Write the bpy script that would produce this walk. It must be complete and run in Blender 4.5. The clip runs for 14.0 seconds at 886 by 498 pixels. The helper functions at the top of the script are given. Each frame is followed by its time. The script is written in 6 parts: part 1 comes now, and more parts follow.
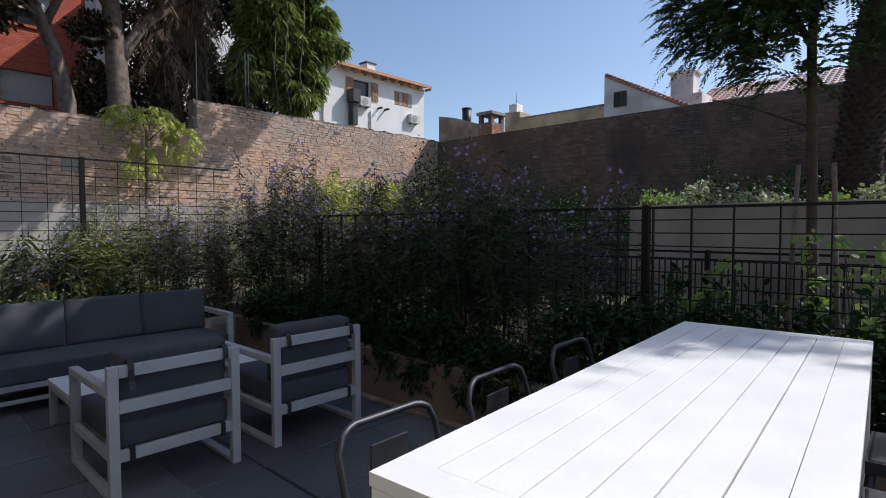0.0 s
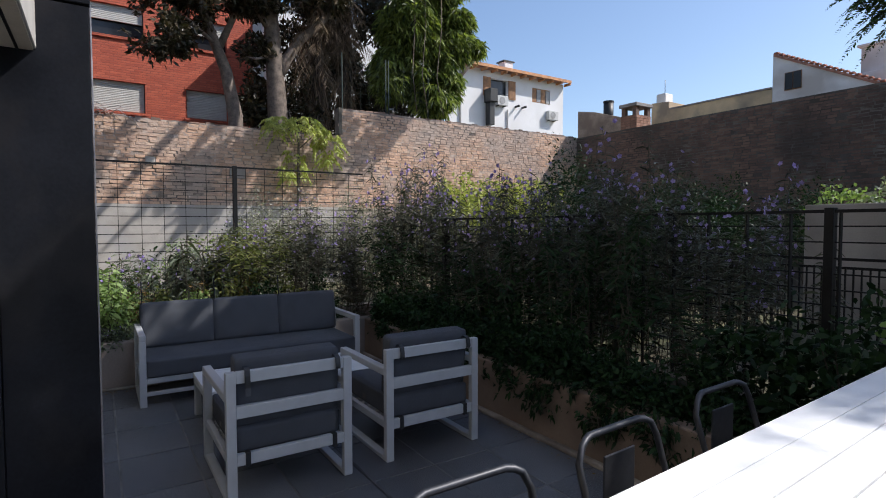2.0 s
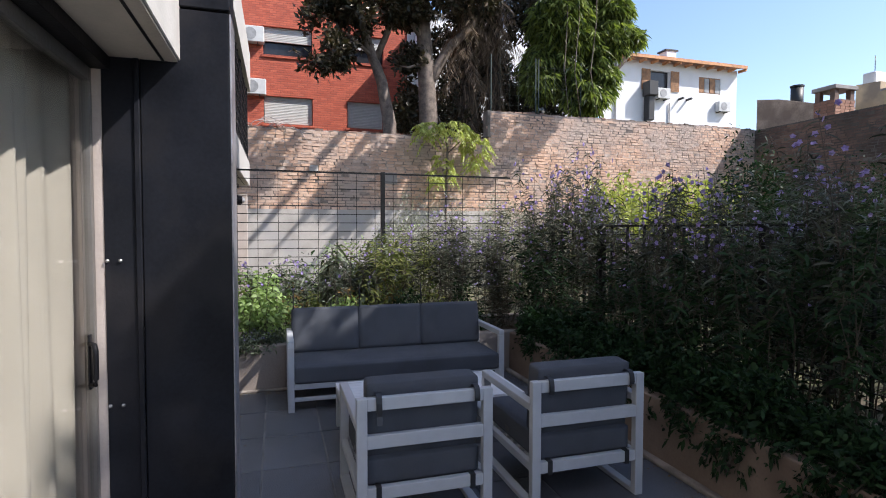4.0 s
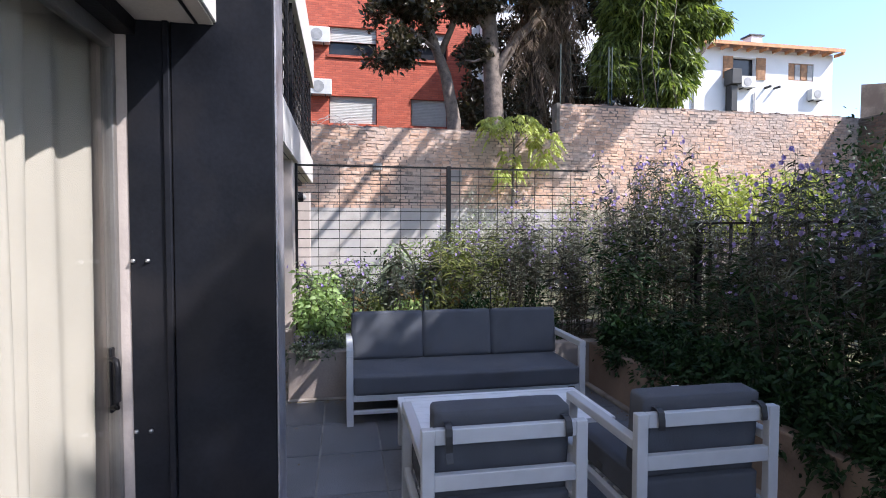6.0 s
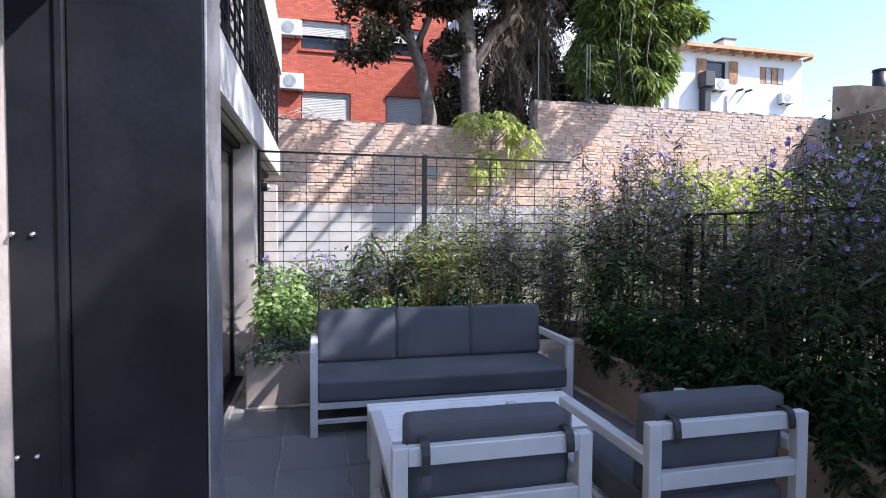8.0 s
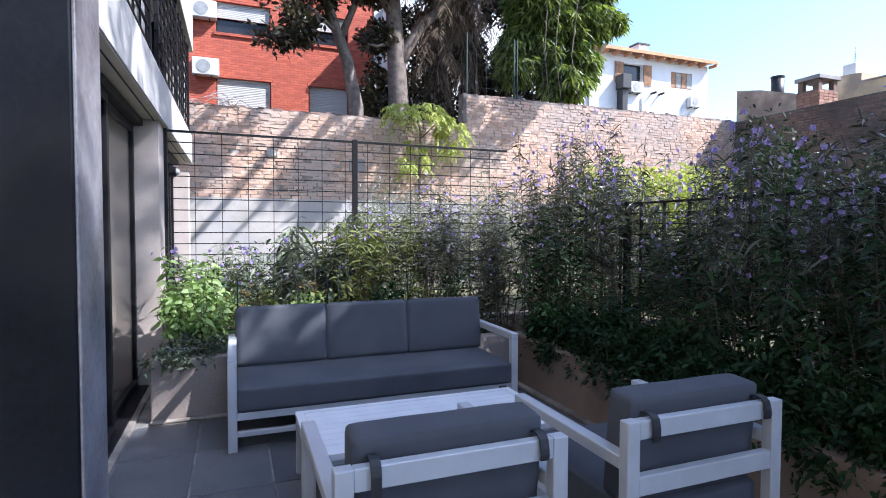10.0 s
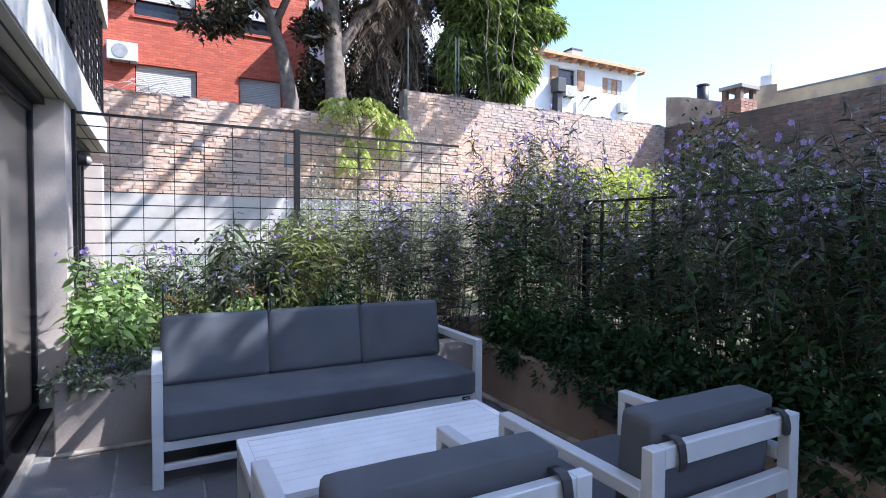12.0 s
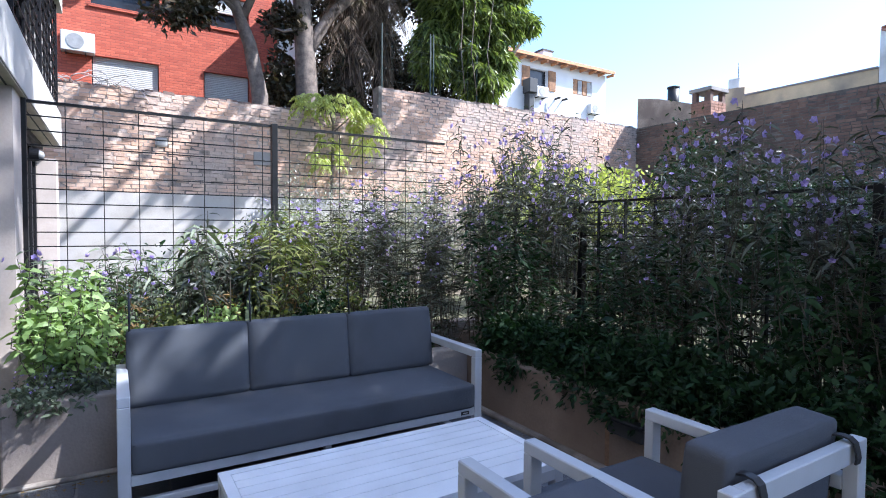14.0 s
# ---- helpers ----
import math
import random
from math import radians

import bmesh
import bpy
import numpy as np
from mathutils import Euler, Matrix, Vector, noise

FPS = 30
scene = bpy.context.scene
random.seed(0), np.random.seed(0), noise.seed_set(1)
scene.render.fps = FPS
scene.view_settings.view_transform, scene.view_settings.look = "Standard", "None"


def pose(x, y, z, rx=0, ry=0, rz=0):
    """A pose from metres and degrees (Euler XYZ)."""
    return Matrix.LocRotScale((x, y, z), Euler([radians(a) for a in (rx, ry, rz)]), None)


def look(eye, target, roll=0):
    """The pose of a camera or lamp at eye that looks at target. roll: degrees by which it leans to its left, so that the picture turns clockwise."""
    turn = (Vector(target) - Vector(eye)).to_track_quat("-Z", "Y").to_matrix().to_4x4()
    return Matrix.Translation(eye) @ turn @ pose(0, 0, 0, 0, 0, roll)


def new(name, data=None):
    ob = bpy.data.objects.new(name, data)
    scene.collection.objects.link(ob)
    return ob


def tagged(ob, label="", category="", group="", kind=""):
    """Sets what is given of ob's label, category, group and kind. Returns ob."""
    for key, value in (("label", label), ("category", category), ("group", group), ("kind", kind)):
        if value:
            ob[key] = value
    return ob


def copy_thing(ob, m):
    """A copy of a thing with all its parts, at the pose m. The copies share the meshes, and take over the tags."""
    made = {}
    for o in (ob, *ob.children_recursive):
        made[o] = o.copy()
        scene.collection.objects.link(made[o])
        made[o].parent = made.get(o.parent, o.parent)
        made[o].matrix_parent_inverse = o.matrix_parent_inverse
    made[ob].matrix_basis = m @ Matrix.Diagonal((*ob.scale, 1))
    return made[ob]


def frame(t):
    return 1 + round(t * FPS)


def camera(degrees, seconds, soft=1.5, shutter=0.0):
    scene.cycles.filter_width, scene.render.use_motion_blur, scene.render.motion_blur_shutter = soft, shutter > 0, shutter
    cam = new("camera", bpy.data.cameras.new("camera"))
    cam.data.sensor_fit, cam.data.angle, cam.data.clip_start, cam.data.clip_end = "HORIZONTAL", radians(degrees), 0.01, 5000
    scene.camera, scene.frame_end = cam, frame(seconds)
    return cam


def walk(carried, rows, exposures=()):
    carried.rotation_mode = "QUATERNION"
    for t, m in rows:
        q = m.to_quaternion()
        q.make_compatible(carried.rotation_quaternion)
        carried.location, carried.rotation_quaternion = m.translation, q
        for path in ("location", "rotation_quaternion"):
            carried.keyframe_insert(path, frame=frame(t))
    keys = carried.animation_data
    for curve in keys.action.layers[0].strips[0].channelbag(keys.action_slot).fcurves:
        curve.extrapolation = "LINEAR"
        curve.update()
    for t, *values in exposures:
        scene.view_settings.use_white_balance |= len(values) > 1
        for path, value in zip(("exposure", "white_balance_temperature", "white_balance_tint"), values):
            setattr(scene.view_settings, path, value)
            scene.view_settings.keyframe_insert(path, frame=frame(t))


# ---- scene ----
cam = camera(79.1, 14.0, 1.0)
PATH = [
    (0, (0.281, 0.448, 1.515), (-1.07, 1.92, 1.432), -0.1),
    (0.5, (0.246, 0.516, 1.509), (-1.188, 1.907, 1.431), 0.1),
    (1, (0.216, 0.593, 1.523), (-1.303, 1.891, 1.441), -0.1),
    (1.5, (0.178, 0.672, 1.533), (-1.418, 1.874, 1.449), 0.1),
    (2, (0.125, 0.756, 1.569), (-1.555, 1.838, 1.483), -0.1),
    (2.5, (0.077, 0.821, 1.599), (-1.676, 1.781, 1.514), 0.1),
    (3, (-0.018, 0.88, 1.62), (-1.842, 1.698, 1.54), 0.1),
    (3.5, (-0.141, 0.925, 1.629), (-2.014, 1.621, 1.549), 0.1),
    (4, (-0.285, 0.955, 1.628), (-2.194, 1.544, 1.55), 0.1),
    (6.5, (-0.904, 1.032, 1.588), (-2.87, 1.388, 1.508), 0.1),
    (7, (-1.008, 1.057, 1.555), (-2.971, 1.429, 1.48), 0.2),
    (9.5, (-1.472, 1.096, 1.435), (-3.363, 1.743, 1.36), 0.2),
    (10, (-1.554, 1.091, 1.415), (-3.419, 1.81, 1.339), 0.2),
    (10.5, (-1.65, 1.081, 1.409), (-3.486, 1.87, 1.332), 0.2),
    (11, (-1.756, 1.077, 1.404), (-3.564, 1.93, 1.328), 0.3),
    (11.5, (-1.851, 1.068, 1.397), (-3.634, 1.97, 1.323), 0.4),
    (12, (-1.945, 1.065, 1.395), (-3.708, 2.006, 1.322), 0.4),
    (12.5, (-2.032, 1.056, 1.395), (-3.779, 2.028, 1.321), 0.4),
    (13, (-2.122, 1.046, 1.401), (-3.852, 2.046, 1.327), 0.4),
    (13.5, (-2.198, 1.041, 1.403), (-3.915, 2.063, 1.331), 0.4),
    (14, (-2.277, 1.033, 1.408), (-3.982, 2.077, 1.336), 0.4),
]
EXPOSURES = [(0, -0.1, 6100, 12), (1.5, 0.1, 6100, 12), (3, 0.45, 6100, 13), (4.2, 0.8, 6050, 14), (6.5, 1.18, 5750, 16), (9.5, 1.36, 5520, 15), (14, 1.5, 5380, 13)]
walk(cam, [(t, look(eye, target, roll)) for t, eye, target, roll in PATH], EXPOSURES)

# ---- world and sun ----
SUN = Vector((0.38, 0.62, 0.72)).normalized()
world = bpy.data.worlds.new("sky")
scene.world = world
world.use_nodes = True
wn = world.node_tree.nodes
sky = wn.new("ShaderNodeTexSky")
sky.sky_type, sky.sun_disc = "NISHITA", False
sky.sun_elevation, sky.sun_rotation = math.asin(SUN.z), math.atan2(SUN.x, SUN.y)
sky.air_density, sky.dust_density = 1.0, 1.0
world.node_tree.links.new(sky.outputs[0], wn["Background"].inputs[0])
wn["Background"].inputs[1].default_value = 0.15
sun = new("sun", bpy.data.lights.new("sun", "SUN"))
sun.data.energy, sun.data.angle, sun.data.color = 5.0, radians(0.53), (1.0, 0.925, 0.815)
sun.matrix_world = look(SUN * 40, (0, 0, 0))


# ---- materials ----
def mat(name, base, rough=0.6, metal=0.0, vary=0.12, scale=6.0, bump=0.15, fine=60.0, spec=0.5, stain=None, stain_scale=0.8, coords="Object"):
    """A surface with grain at two scales, an optional stain colour in large patches and a fine relief."""
    m = bpy.data.materials.new(name)
    m.use_nodes = True
    nt = m.node_tree
    n, l = nt.nodes, nt.links
    b = n["Principled BSDF"]
    tc = n.new("ShaderNodeTexCoord")
    co = tc.outputs[coords]
    n1 = n.new("ShaderNodeTexNoise")
    n1.inputs["Scale"].default_value, n1.inputs["Detail"].default_value = scale, 5
    n2 = n.new("ShaderNodeTexNoise")
    n2.inputs["Scale"].default_value, n2.inputs["Detail"].default_value = fine, 3
    l.new(co, n1.inputs["Vector"]), l.new(co, n2.inputs["Vector"])
    r = n.new("ShaderNodeValToRGB")
    c0 = tuple(max(0, c * (1 - 1.6 * vary)) for c in base)
    c1 = tuple(min(1, c * (1 + 1.3 * vary)) for c in base)
    r.color_ramp.elements[0].position, r.color_ramp.elements[0].color = 0.3, (*c0, 1)
    r.color_ramp.elements[1].position, r.color_ramp.elements[1].color = 0.7, (*c1, 1)
    add = n.new("ShaderNodeMath")
    add.operation = "MULTIPLY_ADD"
    l.new(n2.outputs[0], add.inputs[0])
    add.inputs[1].default_value = 0.35
    sub = n.new("ShaderNodeMath")
    sub.operation = "SUBTRACT"
    l.new(n1.outputs[0], sub.inputs[0])
    sub.inputs[1].default_value = 0.17
    l.new(sub.outputs[0], add.inputs[2])
    l.new(add.outputs[0], r.inputs[0])
    col = r.outputs[0]
    if stain:
        n3 = n.new("ShaderNodeTexNoise")
        n3.inputs["Scale"].default_value, n3.inputs["Detail"].default_value = stain_scale, 6
        l.new(co, n3.inputs["Vector"])
        sr = n.new("ShaderNodeValToRGB")
        sr.color_ramp.elements[0].position, sr.color_ramp.elements[1].position = 0.48, 0.66
        l.new(n3.outputs[0], sr.inputs[0])
        mx = n.new("ShaderNodeMix")
        mx.data_type = "RGBA"
        l.new(sr.outputs[0], mx.inputs[0]), l.new(col, mx.inputs[6])
        mx.inputs[7].default_value = (*stain, 1)
        col = mx.outputs[2]
    l.new(col, b.inputs["Base Color"])
    rr = n.new("ShaderNodeMapRange")
    rr.inputs["To Min"].default_value, rr.inputs["To Max"].default_value = max(0.02, rough - 0.12), min(1, rough + 0.12)
    l.new(n1.outputs[0], rr.inputs[0]), l.new(rr.outputs[0], b.inputs["Roughness"])
    b.inputs["Metallic"].default_value = metal
    b.inputs["Specular IOR Level"].default_value = spec
    if bump:
        bp = n.new("ShaderNodeBump")
        bp.inputs["Strength"].default_value, bp.inputs["Distance"].default_value = bump, 0.01
        l.new(n2.outputs[0], bp.inputs["Height"]), l.new(bp.outputs[0], b.inputs["Normal"])
    return m


def piece_mat(name, dark, light, rough=0.85, bump=0.4, fine=40, mixc=None, stain=None):
    """For bricks and tiles: each piece takes a shade of its own."""
    m = mat(name, light, rough, vary=0.2, scale=9, bump=bump, fine=fine)
    n, l = m.node_tree.nodes, m.node_tree.links
    b = n["Principled BSDF"]
    old = b.inputs["Base Color"].links[0].from_socket
    oi, ge, ad = n.new("ShaderNodeObjectInfo"), n.new("ShaderNodeNewGeometry"), n.new("ShaderNodeMath")
    l.new(oi.outputs["Random"], ad.inputs[0]), l.new(ge.outputs["Random Per Island"], ad.inputs[1])
    fr = n.new("ShaderNodeMath")
    fr.operation = "FRACT"
    l.new(ad.outputs[0], fr.inputs[0])
    r = n.new("ShaderNodeValToRGB")
    r.color_ramp.elements[0].color = (*dark, 1)
    r.color_ramp.elements[1].color = (*light, 1)
    if mixc:
        e = r.color_ramp.elements.new(0.55)
        e.color = (*mixc, 1)
    l.new(fr.outputs[0], r.inputs[0])
    mx = n.new("ShaderNodeMix")
    mx.data_type = "RGBA"
    mx.inputs[0].default_value = 0.65
    l.new(old, mx.inputs[6]), l.new(r.outputs[0], mx.inputs[7])
    out = mx.outputs[2]
    if stain:
        ns, rp, m2 = n.new("ShaderNodeTexNoise"), n.new("ShaderNodeValToRGB"), n.new("ShaderNodeMix")
        ns.inputs["Scale"].default_value, ns.inputs["Detail"].default_value = 0.75, 7
        l.new(ge.outputs["Position"], ns.inputs["Vector"])
        rp.color_ramp.elements[0].position, rp.color_ramp.elements[1].position = 0.44, 0.64
        rp.color_ramp.elements[1].color = (0.8, 0.8, 0.8, 1)
        l.new(ns.outputs[0], rp.inputs[0])
        m2.data_type = "RGBA"
        l.new(rp.outputs[0], m2.inputs[0]), l.new(out, m2.inputs[6])
        m2.inputs[7].default_value = (*stain, 1)
        out = m2.outputs[2]
    l.new(out, b.inputs["Base Color"])
    return m


def leaf_mat(name, dark, light, rough=0.45, through_amount=0.3, glow=1.6, spec=0.28):
    """Leaves: every one has its own green, and some light comes through."""
    m = bpy.data.materials.new(name)
    m.use_nodes = True
    n, l = m.node_tree.nodes, m.node_tree.links
    b = n["Principled BSDF"]
    ge = n.new("ShaderNodeNewGeometry")
    r = n.new("ShaderNodeValToRGB")
    r.color_ramp.elements[0].color, r.color_ramp.elements[1].color = (*dark, 1), (*light, 1)
    l.new(ge.outputs["Random Per Island"], r.inputs[0])
    l.new(r.outputs[0], b.inputs["Base Color"])
    b.inputs["Roughness"].default_value = rough
    b.inputs["Specular IOR Level"].default_value = spec
    t = n.new("ShaderNodeBsdfTranslucent")
    h = n.new("ShaderNodeMix")
    h.data_type, h.blend_type = "RGBA", "MULTIPLY"
    h.inputs[0].default_value = 1.0
    h.inputs[7].default_value = (glow * 1.1, glow * 1.2, glow * 0.5, 1)
    l.new(r.outputs[0], h.inputs[6]), l.new(h.outputs[2], t.inputs[0])
    mx = n.new("ShaderNodeMixShader")
    mx.inputs[0].default_value = through_amount
    l.new(b.outputs[0], mx.inputs[1]), l.new(t.outputs[0], mx.inputs[2])
    l.new(mx.outputs[0], n["Material Output"].inputs[0])
    return m


def glass_mat(name, tint=(0.93, 0.93, 0.915)):
    m = bpy.data.materials.new(name)
    m.use_nodes = True
    n, l = m.node_tree.nodes, m.node_tree.links
    tr, gl, mx, fr = n.new("ShaderNodeBsdfTransparent"), n.new("ShaderNodeBsdfGlossy"), n.new("ShaderNodeMixShader"), n.new("ShaderNodeMath")
    lw = n.new("ShaderNodeLayerWeight")
    lw.inputs[0].default_value = 0.5
    fr.operation = "POWER"
    fr.inputs[1].default_value = 4.0
    l.new(lw.outputs["Facing"], fr.inputs[0])
    sc = n.new("ShaderNodeMath")
    sc.operation = "MULTIPLY_ADD"
    sc.inputs[1].default_value, sc.inputs[2].default_value = 0.7, 0.035
    l.new(fr.outputs[0], sc.inputs[0])
    tr.inputs[0].default_value = (*tint, 1)
    gl.inputs["Roughness"].default_value = 0.02
    l.new(sc.outputs[0], mx.inputs[0]), l.new(tr.outputs[0], mx.inputs[1]), l.new(gl.outputs[0], mx.inputs[2])
    l.new(mx.outputs[0], n["Material Output"].inputs[0])
    return m


def brick_tex_mat(name, c1, c2, mortar, w=0.24, h=0.07):
    """Far brickwork, in courses with a raked joint."""
    m = mat(name, c1, 0.85, vary=0.15, scale=3)
    n, l = m.node_tree.nodes, m.node_tree.links
    b = n["Principled BSDF"]
    tc, sp, cb, bt = n.new("ShaderNodeTexCoord"), n.new("ShaderNodeSeparateXYZ"), n.new("ShaderNodeCombineXYZ"), n.new("ShaderNodeTexBrick")
    ad = n.new("ShaderNodeMath")
    l.new(tc.outputs["Object"], sp.inputs[0])
    l.new(sp.outputs[0], ad.inputs[0]), l.new(sp.outputs[1], ad.inputs[1])
    l.new(ad.outputs[0], cb.inputs[0]), l.new(sp.outputs[2], cb.inputs[1])
    l.new(cb.outputs[0], bt.inputs["Vector"])
    bt.inputs["Scale"].default_value = 1.0
    bt.inputs["Brick Width"].default_value, bt.inputs["Row Height"].default_value = w, h
    bt.inputs["Mortar Size"].default_value, bt.inputs["Mortar Smooth"].default_value = 0.008, 0.3
    bt.inputs["Color1"].default_value, bt.inputs["Color2"].default_value, bt.inputs["Mortar"].default_value = (*c1, 1), (*c2, 1), (*mortar, 1)
    mx = n.new("ShaderNodeMix")
    mx.data_type = "RGBA"
    mx.inputs[0].default_value = 0.7
    l.new(b.inputs["Base Color"].links[0].from_socket, mx.inputs[6]), l.new(bt.outputs[0], mx.inputs[7])
    l.new(mx.outputs[2], b.inputs["Base Color"])
    bp = n.new("ShaderNodeBump")
    bp.invert = True
    bp.inputs["Strength"].default_value, bp.inputs["Distance"].default_value = 1.0, 0.04
    l.new(bt.outputs["Fac"], bp.inputs["Height"]), l.new(bp.outputs[0], b.inputs["Normal"])
    return m


M = {}
M["plaster"] = mat("white_plaster", (0.42, 0.405, 0.38), 0.85, vary=0.06, stain=(0.38, 0.36, 0.34), stain_scale=0.7)
M["pier"] = mat("beige_plaster", (0.41, 0.355, 0.32), 0.85, vary=0.06)
M["soffit"] = mat("soffit_paint", (0.46, 0.42, 0.36), 0.9, vary=0.05)
M["steel"] = mat("black_steel", (0.010, 0.011, 0.015), 0.45, 0.0, vary=0.3, scale=2.5, bump=0.05, stain=(0.02, 0.019, 0.021), stain_scale=2.0, spec=0.13)
def scuffs(m, colour):
    """Short pale scratches and a few bare spots on painted steel."""
    n, l = m.node_tree.nodes, m.node_tree.links
    b, ge, mp = n["Principled BSDF"], n.new("ShaderNodeNewGeometry"), n.new("ShaderNodeMapping")
    mp.inputs["Scale"].default_value = (9, 26, 7)
    mp.inputs["Rotation"].default_value = (0.5, 0.2, 0.3)
    ns, rp, mx = n.new("ShaderNodeTexNoise"), n.new("ShaderNodeValToRGB"), n.new("ShaderNodeMix")
    ns.inputs["Scale"].default_value, ns.inputs["Detail"].default_value, ns.inputs["Roughness"].default_value = 1.0, 9, 0.72
    l.new(ge.outputs["Position"], mp.inputs["Vector"]), l.new(mp.outputs[0], ns.inputs["Vector"])
    rp.color_ramp.elements[0].position, rp.color_ramp.elements[1].position = 0.70, 0.78
    rp.color_ramp.elements[1].color = (0.7, 0.7, 0.7, 1)
    l.new(ns.outputs[0], rp.inputs[0])
    mx.data_type = "RGBA"
    l.new(rp.outputs[0], mx.inputs[0]), l.new(b.inputs["Base Color"].links[0].from_socket, mx.inputs[6])
    mx.inputs[7].default_value = (*colour, 1)
    l.new(mx.outputs[2], b.inputs["Base Color"])


scuffs(M["steel"], (0.10, 0.098, 0.105))
M["steel_edge"] = mat("worn_steel_edge", (0.30, 0.29, 0.31), 0.42, 0.6, vary=0.3, scale=4, bump=0.1)
M["frame_dark"] = mat("dark_aluminium", (0.010, 0.010, 0.012), 0.5, 0.0, vary=0.1, spec=0.15)
M["frame_light"] = mat("anodised_aluminium", (0.17, 0.16, 0.15), 0.4, 0.5, vary=0.08)
M["bolt"] = mat("bolt_steel", (0.5, 0.5, 0.5), 0.3, 1.0)
M["glass"] = glass_mat("window_glass")
M["curtain"] = mat("curtain_cloth", (0.43, 0.402, 0.35), 0.9, vary=0.04, scale=3, bump=0.2, fine=300)
M["room"] = mat("room_paint", (0.55, 0.53, 0.5), 0.9, vary=0.04)
M["tile"] = piece_mat("basalt_tile", (0.058, 0.062, 0.071), (0.165, 0.172, 0.190), 0.44, 0.6, 120, (0.100, 0.106, 0.118), (0.052, 0.055, 0.062))
def speckle(m, colour, amount):
    """Pale mineral specks scattered over a stone surface."""
    n, l = m.node_tree.nodes, m.node_tree.links
    b, ge = n["Principled BSDF"], n.new("ShaderNodeNewGeometry")
    ns, rp, mx = n.new("ShaderNodeTexNoise"), n.new("ShaderNodeValToRGB"), n.new("ShaderNodeMix")
    ns.inputs["Scale"].default_value, ns.inputs["Detail"].default_value, ns.inputs["Roughness"].default_value = 75, 8, 0.85
    l.new(ge.outputs["Position"], ns.inputs["Vector"])
    rp.color_ramp.elements[0].position, rp.color_ramp.elements[1].position = 0.52, 0.72
    rp.color_ramp.elements[1].color = (amount, amount, amount, 1)
    l.new(ns.outputs[0], rp.inputs[0])
    mx.data_type = "RGBA"
    l.new(rp.outputs[0], mx.inputs[0]), l.new(b.inputs["Base Color"].links[0].from_socket, mx.inputs[6])
    mx.inputs[7].default_value = (*colour, 1)
    l.new(mx.outputs[2], b.inputs["Base Color"])


speckle(M["tile"], (0.34, 0.345, 0.36), 0.9)
M["grout"] = mat("grout", (0.20, 0.195, 0.185), 0.95, vary=0.3, scale=5)
M["kerb"] = mat("cement_kerb", (0.27, 0.24, 0.21), 0.9, vary=0.2, scale=5, stain=(0.12, 0.10, 0.085), stain_scale=3)
M["planter"] = mat("planter_render", (0.195, 0.147, 0.117), 0.9, vary=0.14, scale=3, stain=(0.125, 0.09, 0.07), stain_scale=1.5, bump=0.25)
M["planter_grey"] = mat("planter_cement", (0.25, 0.21, 0.185), 0.9, vary=0.1, scale=3, stain=(0.17, 0.155, 0.145), stain_scale=1.5, bump=0.25)
M["rust"] = mat("rust_stain", (0.20, 0.12, 0.075), 0.95, vary=0.3, scale=8)
M["soil"] = mat("soil", (0.05, 0.035, 0.025), 1.0, vary=0.4, scale=14, bump=0.8)
M["alu"] = mat("silver_powder_coat", (0.47, 0.49, 0.52), 0.40, 0.15, vary=0.05, scale=8, bump=0.03, fine=300)
M["alu_top"] = mat("white_slat", (0.70, 0.72, 0.755), 0.45, 0.05, vary=0.05, scale=5, bump=0.05, fine=200)
M["white"] = mat("white_table_lacquer", (0.78, 0.79, 0.81), 0.4, vary=0.03, scale=5, bump=0.03)
M["cushion"] = mat("charcoal_canvas", (0.061, 0.067, 0.082), 0.85, vary=0.12, scale=5, bump=0.4, fine=500, stain=(0.074, 0.081, 0.097), stain_scale=2.2)
M["seam"] = mat("cushion_piping", (0.02, 0.024, 0.032), 0.85)
M["strap"] = mat("black_strap", (0.02, 0.02, 0.022), 0.5)
M["badge"] = mat("badge_plate", (0.02, 0.02, 0.02), 0.4)
M["badge_mark"] = mat("badge_mark", (0.4, 0.4, 0.4), 0.5)
M["stool"] = mat("gunmetal_stool", (0.05, 0.052, 0.06), 0.46, 0.6, vary=0.2, scale=8, bump=0.04)
M["fence"] = mat("black_fence_paint", (0.007, 0.007, 0.008), 0.5, 0.0, vary=0.3, scale=10, spec=0.25)
M["green_metal"] = mat("green_fence_paint", (0.018, 0.035, 0.03), 0.7, 0.0)
M["mortar"] = mat("old_mortar", (0.37, 0.30, 0.255), 0.95, vary=0.4, scale=6, bump=0.8, fine=30, stain=(0.13, 0.11, 0.10), stain_scale=0.9)
M["brick"] = piece_mat("old_brick", (0.30, 0.175, 0.12), (0.62, 0.45, 0.34), 0.92, 1.0, 24, (0.60, 0.36, 0.24), (0.40, 0.335, 0.295))
# weathered brick, also darkened so the right wall's shade is in its colour
M["brick_dark"] = piece_mat("shaded_weathered_brick", (0.10, 0.07, 0.058), (0.25, 0.16, 0.12), 0.92, 0.7, 30, (0.17, 0.105, 0.08), (0.06, 0.05, 0.045))
M["brick_red"] = piece_mat("chimney_brick", (0.20, 0.10, 0.07), (0.42, 0.25, 0.18), 0.92, 0.7, 30, (0.34, 0.17, 0.11))
# mortar darkened to carry the shade of the right wall and wall end
M["mortar_dark"] = mat("shaded_mortar", (0.16, 0.14, 0.12), 0.95, vary=0.3, scale=4, bump=0.6, fine=30, stain=(0.07, 0.06, 0.05), stain_scale=0.5)
